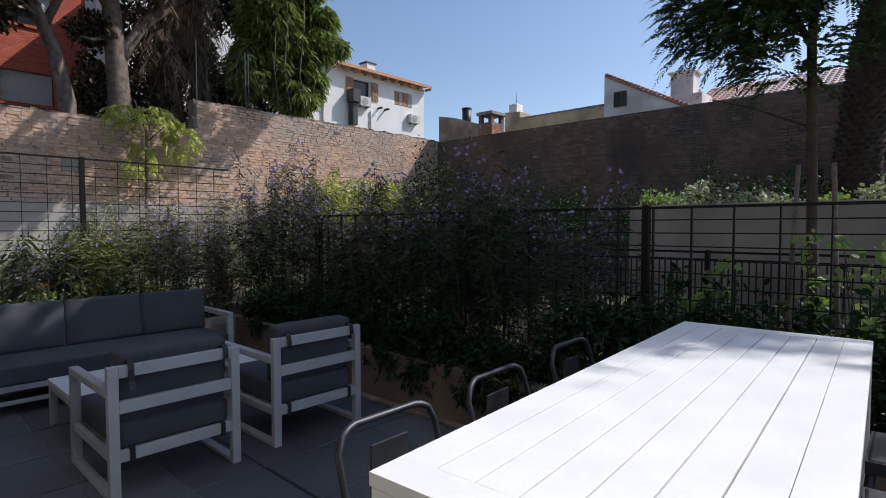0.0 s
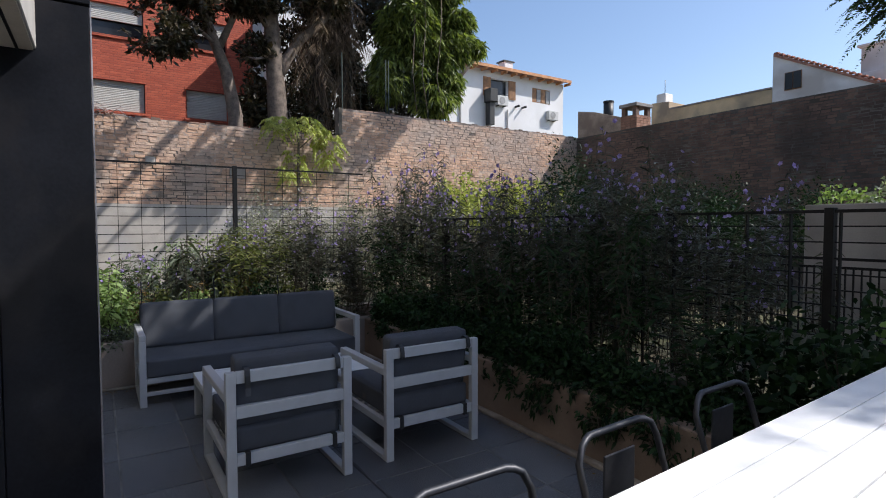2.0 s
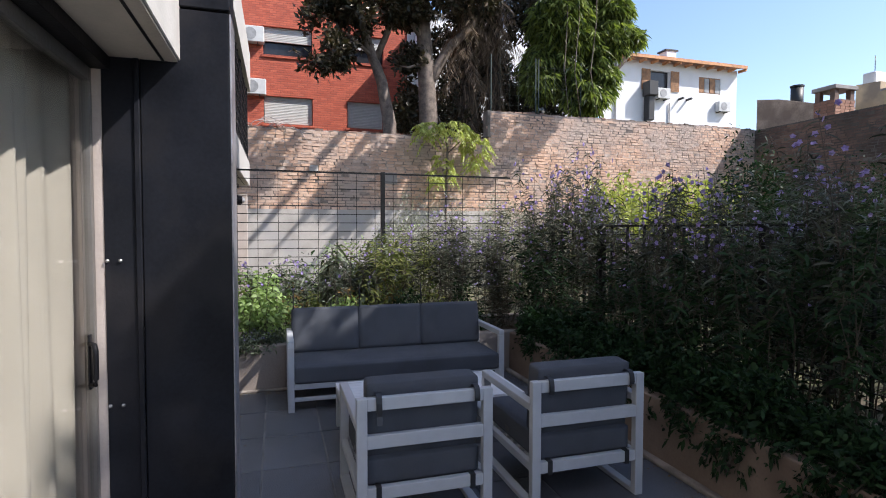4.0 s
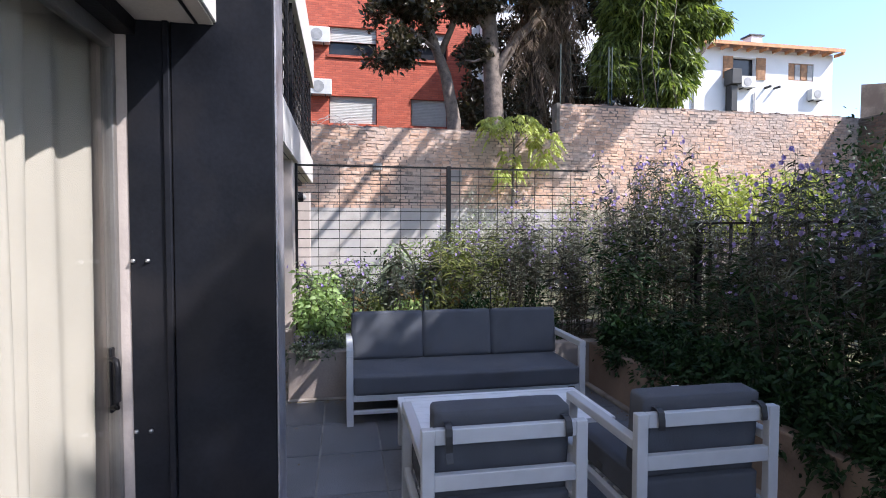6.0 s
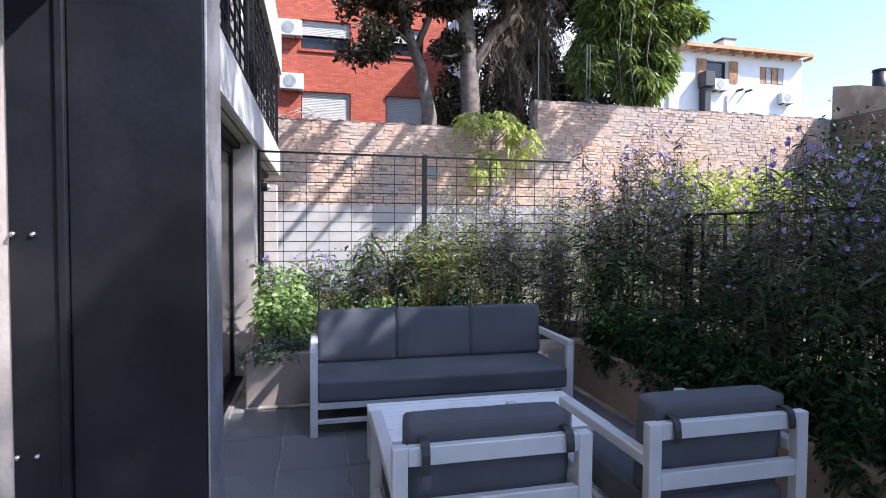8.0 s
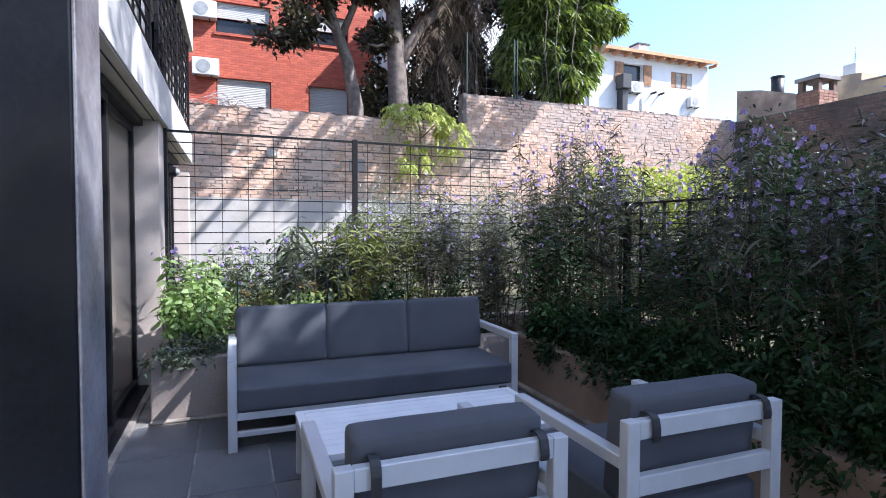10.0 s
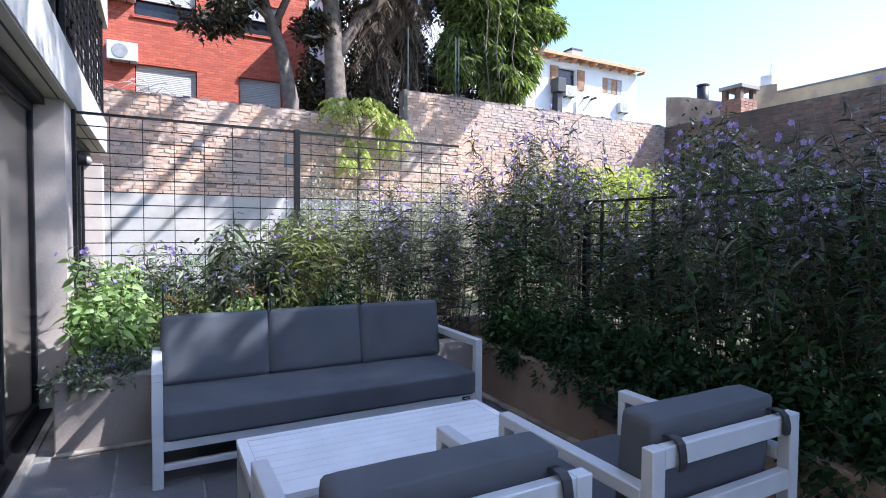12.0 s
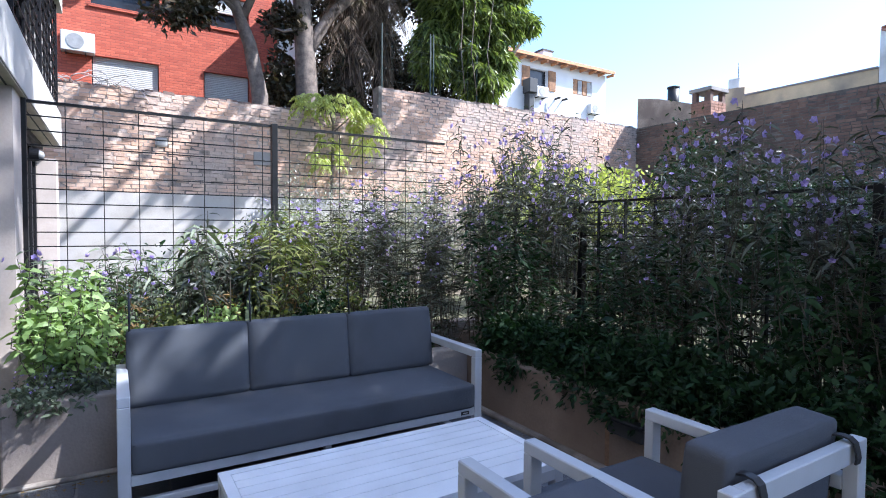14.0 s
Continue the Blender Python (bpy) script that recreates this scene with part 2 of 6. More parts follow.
M["whitewash"] = mat("whitewash", (0.43, 0.40, 0.37), 0.9, vary=0.15, scale=2, stain=(0.33, 0.32, 0.32), stain_scale=1.0)
M["red"] = brick_tex_mat("red_face_brick", (0.50, 0.115, 0.062), (0.31, 0.058, 0.034), (0.18, 0.06, 0.042), 0.25, 0.085)
M["house_white"] = mat("house_white_paint", (0.72, 0.72, 0.73), 0.85, vary=0.05, scale=1.0, stain=(0.64, 0.63, 0.62), stain_scale=0.5)
M["gable_white"] = mat("stained_white_paint", (0.80, 0.79, 0.77), 0.9, vary=0.10, scale=1.5, stain=(0.55, 0.52, 0.48), stain_scale=0.7)
M["ochre"] = mat("ochre_render", (0.66, 0.51, 0.31), 0.9, vary=0.15, scale=1.5, stain=(0.36, 0.29, 0.21), stain_scale=0.9)
M["concrete"] = mat("grey_concrete", (0.34, 0.315, 0.295), 0.9, vary=0.15, scale=1.2, stain=(0.22, 0.20, 0.19), stain_scale=0.8, bump=0.3)
M["shutter"] = mat("white_roller_shutter", (0.50, 0.49, 0.46), 0.6, vary=0.05)
M["wood"] = mat("stained_shutter_wood", (0.30, 0.15, 0.065), 0.6, vary=0.25, scale=6)
M["eave"] = mat("orange_eave_timber", (0.50, 0.24, 0.11), 0.7, vary=0.2)
M["roof_tile"] = mat("clay_roof_tile", (0.40, 0.20, 0.14), 0.85, vary=0.25, scale=6)
M["dark"] = mat("dark_window", (0.02, 0.022, 0.025), 0.15)
M["ac"] = mat("ac_enamel", (0.52, 0.52, 0.51), 0.5, vary=0.05)
M["ac_grille"] = mat("ac_grille", (0.28, 0.28, 0.28), 0.5)
M["black"] = mat("black_plastic", (0.02, 0.02, 0.02), 0.5)
M["bark"] = mat("grey_bark", (0.15, 0.12, 0.10), 0.9, vary=0.3, scale=6, bump=0.9, fine=25)
M["bark_dark"] = mat("dark_bark", (0.06, 0.045, 0.035), 0.95, vary=0.35, scale=9, bump=1.0, fine=25)
M["stem"] = mat("green_brown_stem", (0.065, 0.052, 0.038), 0.8, vary=0.25)
M["thatch"] = leaf_mat("dead_palm_frond", (0.10, 0.07, 0.05), (0.24, 0.18, 0.13), 0.8, 0.1, 1.0)
M["leaf_lance"] = leaf_mat("lance_leaf", (0.014, 0.019, 0.014), (0.095, 0.105, 0.080), 0.40, 0.18)
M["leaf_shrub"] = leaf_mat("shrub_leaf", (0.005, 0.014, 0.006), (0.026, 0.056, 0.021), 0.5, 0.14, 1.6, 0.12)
M["leaf_fresh"] = leaf_mat("fresh_leaf", (0.13, 0.20, 0.065), (0.31, 0.41, 0.165), 0.5, 0.35, 1.25)
M["leaf_lime"] = leaf_mat("lime_leaf", (0.25, 0.28, 0.07), (0.46, 0.48, 0.17), 0.5, 0.35, 1.3)
M["leaf_grey"] = leaf_mat("grey_leaf", (0.19, 0.22, 0.17), (0.40, 0.42, 0.35), 0.6, 0.2)
M["leaf_pale"] = leaf_mat("pale_dry_leaf", (0.16, 0.165, 0.13), (0.44, 0.43, 0.38), 0.7, 0.25, 1.0)
M["leaf_yellow"] = leaf_mat("yellowing_leaf", (0.05, 0.075, 0.02), (0.22, 0.23, 0.07), 0.55, 0.25, 1.1)
M["leaf_sage"] = leaf_mat("sage_leaf", (0.05, 0.068, 0.045), (0.19, 0.22, 0.15), 0.55, 0.2, 1.0)
M["tan"] = mat("tan_render", (0.40, 0.31, 0.24), 0.95, vary=0.22, scale=2.5, stain=(0.25, 0.19, 0.15), stain_scale=1.2, bump=0.6, fine=20)
M["leaf_dry"] = leaf_mat("dry_leaf", (0.13, 0.08, 0.035), (0.27, 0.18, 0.075), 0.7, 0.2)
M["leaf_ficus"] = leaf_mat("glossy_dark_leaf", (0.020, 0.024, 0.014), (0.085, 0.065, 0.04), 0.30, 0.12)
M["leaf_mango"] = leaf_mat("drooping_leaf", (0.016, 0.034, 0.011), (0.25, 0.30, 0.085), 0.42, 0.36)
M["leaf_fern"] = leaf_mat("feathery_leaf", (0.020, 0.045, 0.016), (0.06, 0.105, 0.032), 0.5, 0.22)
M["flower"] = leaf_mat("violet_petal", (0.25, 0.18, 0.52), (0.47, 0.37, 0.78), 0.6, 0.35, 1.0)
M["grass"] = mat("garden_ground", (0.10, 0.10, 0.05), 1.0, vary=0.4, scale=2.5, bump=0.8, stain=(0.14, 0.11, 0.08), stain_scale=0.5)


# ---- mesh helpers ----
def part(name, bm, material, parent=None, label="", smooth=False):
    me = bpy.data.meshes.new(name)
    bm.to_mesh(me)
    bm.free()
    me.materials.append(material)
    if smooth:
        for p in me.polygons:
            p.use_smooth = True
    ob = new(name, me)
    ob.parent = parent
    if label:
        ob["label"] = label
    return ob


def raw(name, verts, faces, material, parent=None, smooth=False):
    me = bpy.data.meshes.new(name)
    me.from_pydata(verts, [], faces)
    me.materials.append(material)
    if smooth:
        me.polygons.foreach_set("use_smooth", [True] * len(me.polygons))
    ob = new(name, me)
    ob.parent = parent
    return ob


def thing(name, label, category, loc=(0, 0, 0), group="", kind="", rz=0):
    ob = new(name)
    ob.empty_display_size = 0.1
    ob.matrix_basis = pose(*loc, 0, 0, rz)
    return tagged(ob, label, category, group, kind)


def box(x0, x1, y0, y1, z0, z1, bevel=0.0, seg=1, bm=None):
    own = bm is None
    bm = bmesh.new() if own else bm
    r = bmesh.ops.create_cube(bm, size=1)
    bmesh.ops.scale(bm, vec=(x1 - x0, y1 - y0, z1 - z0), verts=r["verts"])
    bmesh.ops.translate(bm, vec=((x0 + x1) / 2, (y0 + y1) / 2, (z0 + z1) / 2), verts=r["verts"])
    if bevel:
        edges = list({e for v in r["verts"] for e in v.link_edges})
        bmesh.ops.bevel(bm, geom=edges, offset=bevel, segments=seg, affect="EDGES", profile=0.5)
    return bm


def boxes(rows, bevel=0.0):
    bm = bmesh.new()
    for r in rows:
        box(*r, bevel, 1, bm)
    return bm


def struct(name, rows, material, label, bevel=0.0, category="wall"):
    ob = part(name, boxes(rows, bevel), material)
    return tagged(ob, label, category, kind="structure")


def tube_data(pts, radii, seg=8):
    """Rings along a line of points, with the end caps."""
    pts = [Vector(p) for p in pts]
    vs, fs = [], []
    up = Vector((0.13, 0.31, 0.94)).normalized()
    for i, p in enumerate(pts):
        d = (pts[min(i + 1, len(pts) - 1)] - pts[max(i - 1, 0)]).normalized()
        a = d.cross(up)
        if a.length < 0.2:
            a = d.cross(Vector((1, 0, 0)))
        a.normalize()
        b = d.cross(a)
        r = radii[i] if isinstance(radii, (list, tuple)) else radii
        for k in range(seg):
            t = 2 * math.pi * k / seg
            vs.append(tuple(p + a * (r * math.cos(t)) + b * (r * math.sin(t))))
    for i in range(len(pts) - 1):
        for k in range(seg):
            k2 = (k + 1) % seg
            fs.append((i * seg + k, i * seg + k2, (i + 1) * seg + k2, (i + 1) * seg + k))
    fs.append(tuple(range(seg))[::-1])
    fs.append(tuple(range((len(pts) - 1) * seg, len(pts) * seg)))
    return vs, fs


def merge(datas):
    vs, fs = [], []
    for v, f in datas:
        o = len(vs)
        vs.extend(v)
        fs.extend(tuple(i + o for i in q) for q in f)
    return vs, fs


def tube(name, pts, radii, material, parent=None, seg=8):
    return raw(name, *tube_data(pts, radii, seg), material, parent, smooth=True)


def leaf_data(base, way, length, width, droop=0.3, side=None, rows=2):
    """Lance-shaped leaves that bend down towards the tip. base, way: n x 3; length, width: n."""
    base, way = np.asarray(base, float), np.asarray(way, float)
    n = len(base)
    way = way / np.linalg.norm(way, axis=1, keepdims=True)
    length, width = np.broadcast_to(np.asarray(length, float), n)[:, None], np.broadcast_to(np.asarray(width, float), n)[:, None]
    rnd = np.random.normal(size=(n, 3)) if side is None else side
    s = np.cross(way, rnd)
    s /= np.linalg.norm(s, axis=1, keepdims=True) + 1e-9
    down = np.zeros((n, 3))
    down[:, 2] = -1
    p1 = base + way * length * 0.38 + down * length * droop * 0.15
    p2 = base + way * length * 0.72 + down * length * droop * 0.5
    p3 = base + way * length * 0.98 + down * length * droop
    vs = np.stack([base, p1 - s * width * 0.5, p1 + s * width * 0.5, p2 - s * width * 0.38, p2 + s * width * 0.38, p3], 1).reshape(-1, 3)
    o = np.arange(n) * 6
    fs = []
    for i in o.tolist():
        fs += [(i, i + 1, i + 2), (i + 1, i + 3, i + 4, i + 2), (i + 3, i + 5, i + 4)]
    return vs.tolist(), fs


def blade_data(base, way, length, width, normal=None):
    """Small flat leaves of four corners, folded a little along the rib."""
    base, way = np.asarray(base, float), np.asarray(way, float)
    n = len(base)
    way = way / (np.linalg.norm(way, axis=1, keepdims=True) + 1e-9)
    length, width = np.broadcast_to(np.asarray(length, float), n)[:, None], np.broadcast_to(np.asarray(width, float), n)[:, None]
    s = np.cross(way, np.random.normal(size=(n, 3)) if normal is None else normal)
    s /= np.linalg.norm(s, axis=1, keepdims=True) + 1e-9
    u = np.cross(s, way)
    mid = base + way * length * 0.45 + u * width * 0.12
    vs = np.stack([base, mid - s * width * 0.5, base + way * length, mid + s * width * 0.5], 1).reshape(-1, 3)
    fs = []
    for i in range(0, 4 * n, 4):
        fs += [(i, i + 1, i + 2), (i, i + 2, i + 3)]
    return vs.tolist(), fs


# ---- ground, terrace floor, building ----
def ground():
    bm = bmesh.new()
    bmesh.ops.create_grid(bm, x_segments=40, y_segments=40, size=400)
    bmesh.ops.translate(bm, vec=(0, 0, -0.09), verts=bm.verts)
    tagged(part("ground", bm, M["grass"]), "garden ground of bare earth and short grass", "ground", kind="structure")


ground()
GLASS_Y, FASCIA_Y = 0.20, 0.50
floor = struct("floor", [(-7.3, 6.0, 0.10, 3.50, -0.085, -0.006)], M["grout"], "terrace floor of dark grey basalt tiles", category="floor")
struct("drain_slot", [(-6.0, 6.0, 2.128, 2.142, -0.007, 0.001)], M["black"], "narrow black drain slot in the terrace floor", category="drain")

struct("wall_facade_base", [(-3.26, -2.99, -0.2, 0.36, 0, 2.7), (-7.28, -6.88, -0.2, 0.46, 0, 2.36), (-10.3, -10.0, -5.0, 0.46, -0.09, 2.2)], M["pier"], "beige plastered piers of the house")
struct("wall_fascia", [(-10.3, -3.26, 0.0, FASCIA_Y, 2.36, 2.76), (-3.26, 6.0, 0.0, 0.54, 2.385, 2.76)], M["plaster"], "white plastered floor band of the house", bevel=0.004)
struct("wall_upper_slab", [(-10.3, 6.0, 0.0, FASCIA_Y + 0.03, 3.98, 4.62)], M["plaster"], "white plastered upper floor band of the house", bevel=0.004)
struct("wall_upper", [(-10.3, -10.05, -5.0, 0.42, 2.76, 3.98), (-6.75, -6.35, 0.0, 0.40, 2.76, 3.98), (-4.1, -3.2, 0.0, 0.40, 2.76, 3.98), (-1.2, 6.0, 0.0, 0.40, 2.76, 3.98), (-10.3, 6.0, -5.0, 0.40, 4.62, 9.6)], M["plaster"], "white plastered upper wall of the house")
struct("soffit_panel", [(-10.0, -3.27, 0.02, 0.49, 2.352, 2.362), (-3.26, 6.0, 0.02, 0.53, 2.377, 2.387)], M["soffit"], "beige painted soffit over the sliding doors", category="ceiling")
struct("drip_groove", [(-10.0, -3.27, 0.425, 0.437, 2.349, 2.353), (-3.26, 6.0, 0.465, 0.477, 2.374, 2.378)], M["frame_dark"], "dark drip groove along the soffit", category="trim")
struct("wall_room", [(-10.0, 6.0, -5.0, -4.8, -0.09, 4.6), (5.8, 6.0, -4.8, 0.3, -0.09, 4.6), (-10.0, 5.8, -4.8, 0.0, -0.09, -0.01), (-10.0, 5.8, -4.8, 0.0, 2.55, 2.7), (-3.2, -3.05, -4.8, 0.0, 0, 2.55)], M["room"], "plain pale walls of the room behind the glass")


def sliding_doors(name, x0, x1, panes, light, zt, label, gy=GLASS_Y, sw=0.055):
    d = thing(name, label, "sliding door", ((x0 + x1) / 2, GLASS_Y, 0), kind="structure")
    d.matrix_basis = pose(0, 0, 0)
    fm = M["frame_light"] if light else M["frame_dark"]
    w = (x1 - x0) / panes
    part("top_track", box(x0, x1, gy - 0.08, gy + 0.06, zt - 0.06, zt, 0.003), M["frame_dark"], d)
    part("bottom_track", box(x0, x1, gy - 0.08, gy + 0.07, 0.0, 0.03, 0.003), M["frame_dark"], d)
    for i in range(panes):
        a, b, o = x0 + i * w, x0 + (i + 1) * w, 0.04 * (i % 2)
        y = gy - 0.03 + o
        fr = part("leaf_frame", boxes([(a, a + sw, y - 0.02, y + 0.02, 0.03, zt - 0.06), (b - sw, b, y - 0.02, y + 0.02, 0.03, zt - 0.06), (a + sw, b - sw, y - 0.02, y + 0.02, 0.03, 0.10), (a + sw, b - sw, y - 0.02, y + 0.02, zt - 0.12, zt - 0.06)], 0.003), fm, d)
        g = part("pane", box(a + sw, b - sw, y - 0.004, y + 0.004, 0.10, zt - 0.12), M["glass"], fr)
        g.visible_shadow = False
    return d


door_1 = sliding_doors("door_1", -2.985, 4.0, 4, True, 2.377, "glazed sliding door with aluminium frames and a cream curtain behind", sw=0.034)
door_2 = sliding_doors("door_2", -6.86, -3.28, 3, False, 2.352, "dark-framed glazed sliding door reflecting the planting", 0.285)
door_3 = sliding_doors("door_3", -9.98, -7.76, 3, False, 2.352, "dark-framed glazed sliding door behind the fence", 0.285)


def door_handle():
    gy = GLASS_Y - 0.026
    part("handle_plate", box(-2.935, -2.905, gy, gy + 0.012, 0.93, 1.17, 0.004), M["frame_dark"], door_1)
    vs, fs = tube_data([(-2.915, gy + 0.006, 0.95), (-2.895, gy + 0.03, 0.955), (-2.888, gy + 0.036, 0.98), (-2.888, gy + 0.036, 1.10), (-2.895, gy + 0.03, 1.125), (-2.915, gy + 0.006, 1.13)], 0.011, 8)
    raw("door_handle", vs, fs, M["frame_dark"], door_1, True)


door_handle()


def curtain(x0, x1, y, seed, label):
    random.seed(seed)
    n, rows = int((x1 - x0) * 90), 6
    vs, fs = [], []
    for j in range(rows + 1):
        z = 0.03 + (2.36 - 0.03) * j / rows
        for i in range(n + 1):
            x = x0 + (x1 - x0) * i / n
            f = 0.028 * math.sin(x * 38 + 2.2 * math.sin(x * 5.3) + j * 0.16) + 0.026 * math.sin(x * 17 + 1.5 * math.sin(x * 3.1) + j * 0.25)
            vs.append((x, y + f * (1.15 - 0.4 * j / rows), z))
    for j in range(rows):
        for i in range(n):
            k = j * (n + 1) + i
            fs.append((k, k + 1, k + n + 2, k + n + 1))
    tagged(raw("curtain", vs, fs, M["curtain"], None, True), label, "curtain")


curtain(-2.97, 2.6, 0.075, 3, "cream curtain hanging in soft folds behind glass")
curtain(-6.8, -3.36, 0.06, 4, "cream curtain hanging in soft folds behind glass")


def steel_column():
    """The black steel fin between the two doors, with its flange, bolts and worn corner."""
    c = thing("steel_column", "tall black steel column with worn scratched edges beside the door", "column", (-3.1, 0.55, 0), kind="structure")
    c.matrix_basis = pose(0, 0, 0)
    part("web", box(-3.24, -2.995, 0.375, 0.748, 0.0, 2.62, 0.004), M["steel"], c)
    part("cap_band", box(-3.245, -2.99, 0.37, 0.753, 2.63, 4.0, 0.004), M["steel"], c)
    part("corner_edge", box(-3.235, -2.998, 0.749, 0.757, 0.0, 2.62, 0.002), M["steel_edge"], c, "worn bare steel edge")
    part("jamb_plate", box(-3.05, -2.985, 0.225, 0.36, 0.0, 2.376, 0.003), M["steel"], c)
    part("flange", box(-2.997, -2.975, 0.352, 0.374, 0.0, 2.376, 0.002), M["steel"], c)
    for z in (0.83, 1.48):
        for y in (0.236, 0.287):
            bm = bmesh.new()
            bmesh.ops.create_uvsphere(bm, u_segments=10, v_segments=6, radius=0.009)
            bmesh.ops.translate(bm, vec=(-2.983, y, z), verts=bm.verts)
            part("bolt", bm, M["bolt"], c, "round steel bolt head", True)


steel_column()


def upper_windows():
    """Dark windows of the upper floor, each behind a grille of thin bars."""
    for k, (x0, x1) in enumerate(((-10.05, -6.75), (-6.35, -4.1), (-3.2, -1.2))):
        w = thing("window_%d" % (k + 1), "dark upper-floor window behind a grille of thin bars", "window", kind="structure")
        part("pane", box(x0, x1, 0.10, 0.112, 2.76, 3.98), M["dark"], w)
        n = max(2, round((x1 - x0) / 0.8))
        for i in range(n + 1):
            x = x0 + (x1 - x0) * i / n
            part("window_frame", box(x - 0.03, x + 0.03, 0.09, 0.17, 2.76, 3.98, 0.003), M["frame_dark"], w)
        for i in range(3):
            x = x0 + (x1 - x0) * (0.01 + 0.49 * i)
            part("grille_post", box(x - 0.018, x + 0.018, 0.455, 0.49, 2.70, 4.0, 0.002), M["frame_dark"], w)
        for j in range(9):
            z = 2.82 + j * 0.135
            part("grille_bar", box(x0, x1, 0.463, 0.481, z, z + 0.014), M["frame_dark"], w)
        m = int((x1 - x0) / 0.28)
        for i in range(m):
            x = x0 + 0.14 + i * 0.28
            part("grille_upright", box(x, x + 0.012, 0.464, 0.480, 2.72, 3.99), M["frame_dark"], w)


upper_windows()


# ---- planters ----
def planters():
    p = thing("planter", "low rendered garden planter running round the terrace", "planter", kind="structure")
    part("front_wall", box(-5.90, 2.6, 3.48, 3.60, 0.0, 0.44, 0.012, 2), M["planter"], p, "warm beige rendered planter wall")
    part("end_wall", box(-6.02, -5.88, 0.50, 3.60, 0.0, 0.45, 0.012, 2), M["planter_grey"], p, "grey cement planter wall")
    part("side_wall", box(-7.24, -6.02, 0.50, 0.62, 0.0, 0.45, 0.01, 2), M["planter_grey"], p)
    part("back_wall", box(-7.40, -7.25, 0.48, 4.62, -0.09, 0.40, 0.01), M["planter_grey"], p)
    part("rear_wall", box(-7.25, 2.6, 4.52, 4.64, -0.09, 0.38, 0.01), M["planter_grey"], p)
    bm = bmesh.new()
    box(-7.25, -6.02, 0.62, 4.52, 0.0, 0.385, 0, 1, bm)
    box(-6.02, 2.6, 3.60, 4.52, 0.0, 0.38, 0, 1, bm)
    part("soil", bm, M["soil"], p, "dark planter soil")
    part("joint", box(-4.43, -4.40, 3.477, 3.49, 0.03, 0.44), M["rust"], p, "stained joint in the render")
    tagged(part("skirting", box(-5.88, 2.6, 3.425, 3.478, -0.004, 0.035, 0.01), M["kerb"]), "cement skirting at the foot of the planter", "skirting", kind="structure")
    tagged(part("skirting", box(-5.878, -5.835, 0.50, 3.42, -0.004, 0.02, 0.008), M["kerb"]), "cement skirting at the foot of the planter", "skirting", kind="structure")
    tagged(part("threshold", box(-7.2, 6.0, 0.272, 0.40, -0.004, 0.012, 0.004), M["kerb"]), "cement strip along the door threshold", "threshold", kind="structure")
    for x0, x1, z0, z1 in ((-4.38, -4.13, 0.255, 0.355), (-3.80, -3.72, 0.34, 0.43)):
        w = thing("wall_light", "dark grey bulkhead light on the planter wall", "wall light", (x0, 3.45, z0), "bulkhead lights")
        w.matrix_basis = pose(0, 0, 0)
        part("housing", box(x0, x1, 3.425, 3.479, z0, z1, 0.018, 3), M["black"], w)
        part("visor", box(x0 - 0.004, x1 + 0.004, 3.41, 3.478, z1 - 0.02, z1 + 0.004, 0.006), M["frame_dark"], w)


planters()


# ---- fences ----
def mesh_fence(name, label, along, at, lo, hi, zt, zb, posts, vstep, hstep, first, edge, wide):
    f = thing(name, label, "fence", group="terrace fences")

    def bar(nm, a0, a1, d0, d1, z0, z1, bev=0.0):
        r = (a0, a1, at + d0, at + d1, z0, z1) if along == "x" else (at + d0, at + d1, a0, a1, z0, z1)
        part(nm, box(*r, bev), M["fence"], f)

    for p in posts:
        bar("post", p - 0.026, p + 0.026, -0.03, 0.03, zb - 0.5, zt + 0.012, 0.003)
    bar("top_rail", lo, hi, -0.016, 0.016, zt - 0.02, zt)
    z = zt - hstep
    while z > zb:
        bar("wire", lo, hi, -0.006, 0.006, z - 0.009, z)
        z -= hstep
    a = lo + first
    while a < hi:
        if min(abs(a - p) for p in posts) > 0.03:
            bar("upright", a - wide, a + wide, -0.0065 - edge, -0.0065, zb, zt - 0.021)
        a += vstep


mesh_fence("fence", "tall black steel mesh fence behind the planting", "y", -7.28, 0.464, 4.10, 2.345, 0.45, (0.464, 2.283), 0.243, 0.108, 0.26, 0.0055, 0.003)
mesh_fence("fence", "black steel mesh fence along the planter", "x", 4.56, -7.25, 2.6, 1.665, 0.42, (-5.68, -3.52, -1.365, 0.79), 0.278, 0.098, 0.11, 0.03, 0.0045)


def far_railing():
    f = thing("railing", "black picket railing before the concrete wall", "railing", (-2.0, 8.0, 0))
    f.matrix_basis = pose(0, 0, 0)
    for z in (1.16, 1.06, 0.25):
        part("rail", box(-5.0, 5.0, 7.985, 8.015, z, z + 0.03), M["fence"], f)
    for i in range(5):
        part("post", box(-3.9 + i * 1.95, -3.84 + i * 1.95, 7.97, 8.03, -0.09, 1.20), M["fence"], f)
    pk = box(-0.008, 0.008, -0.008, 0.008, 0.28, 1.06)
    first = part("picket", pk, M["fence"], f)
    first.location = (-4.95, 8.0, 0)
    for i in range(1, 125):
        o = new("picket", first.data)
        o.parent = f
        o.location = (-4.95 + i * 0.08, 8.0, 0)


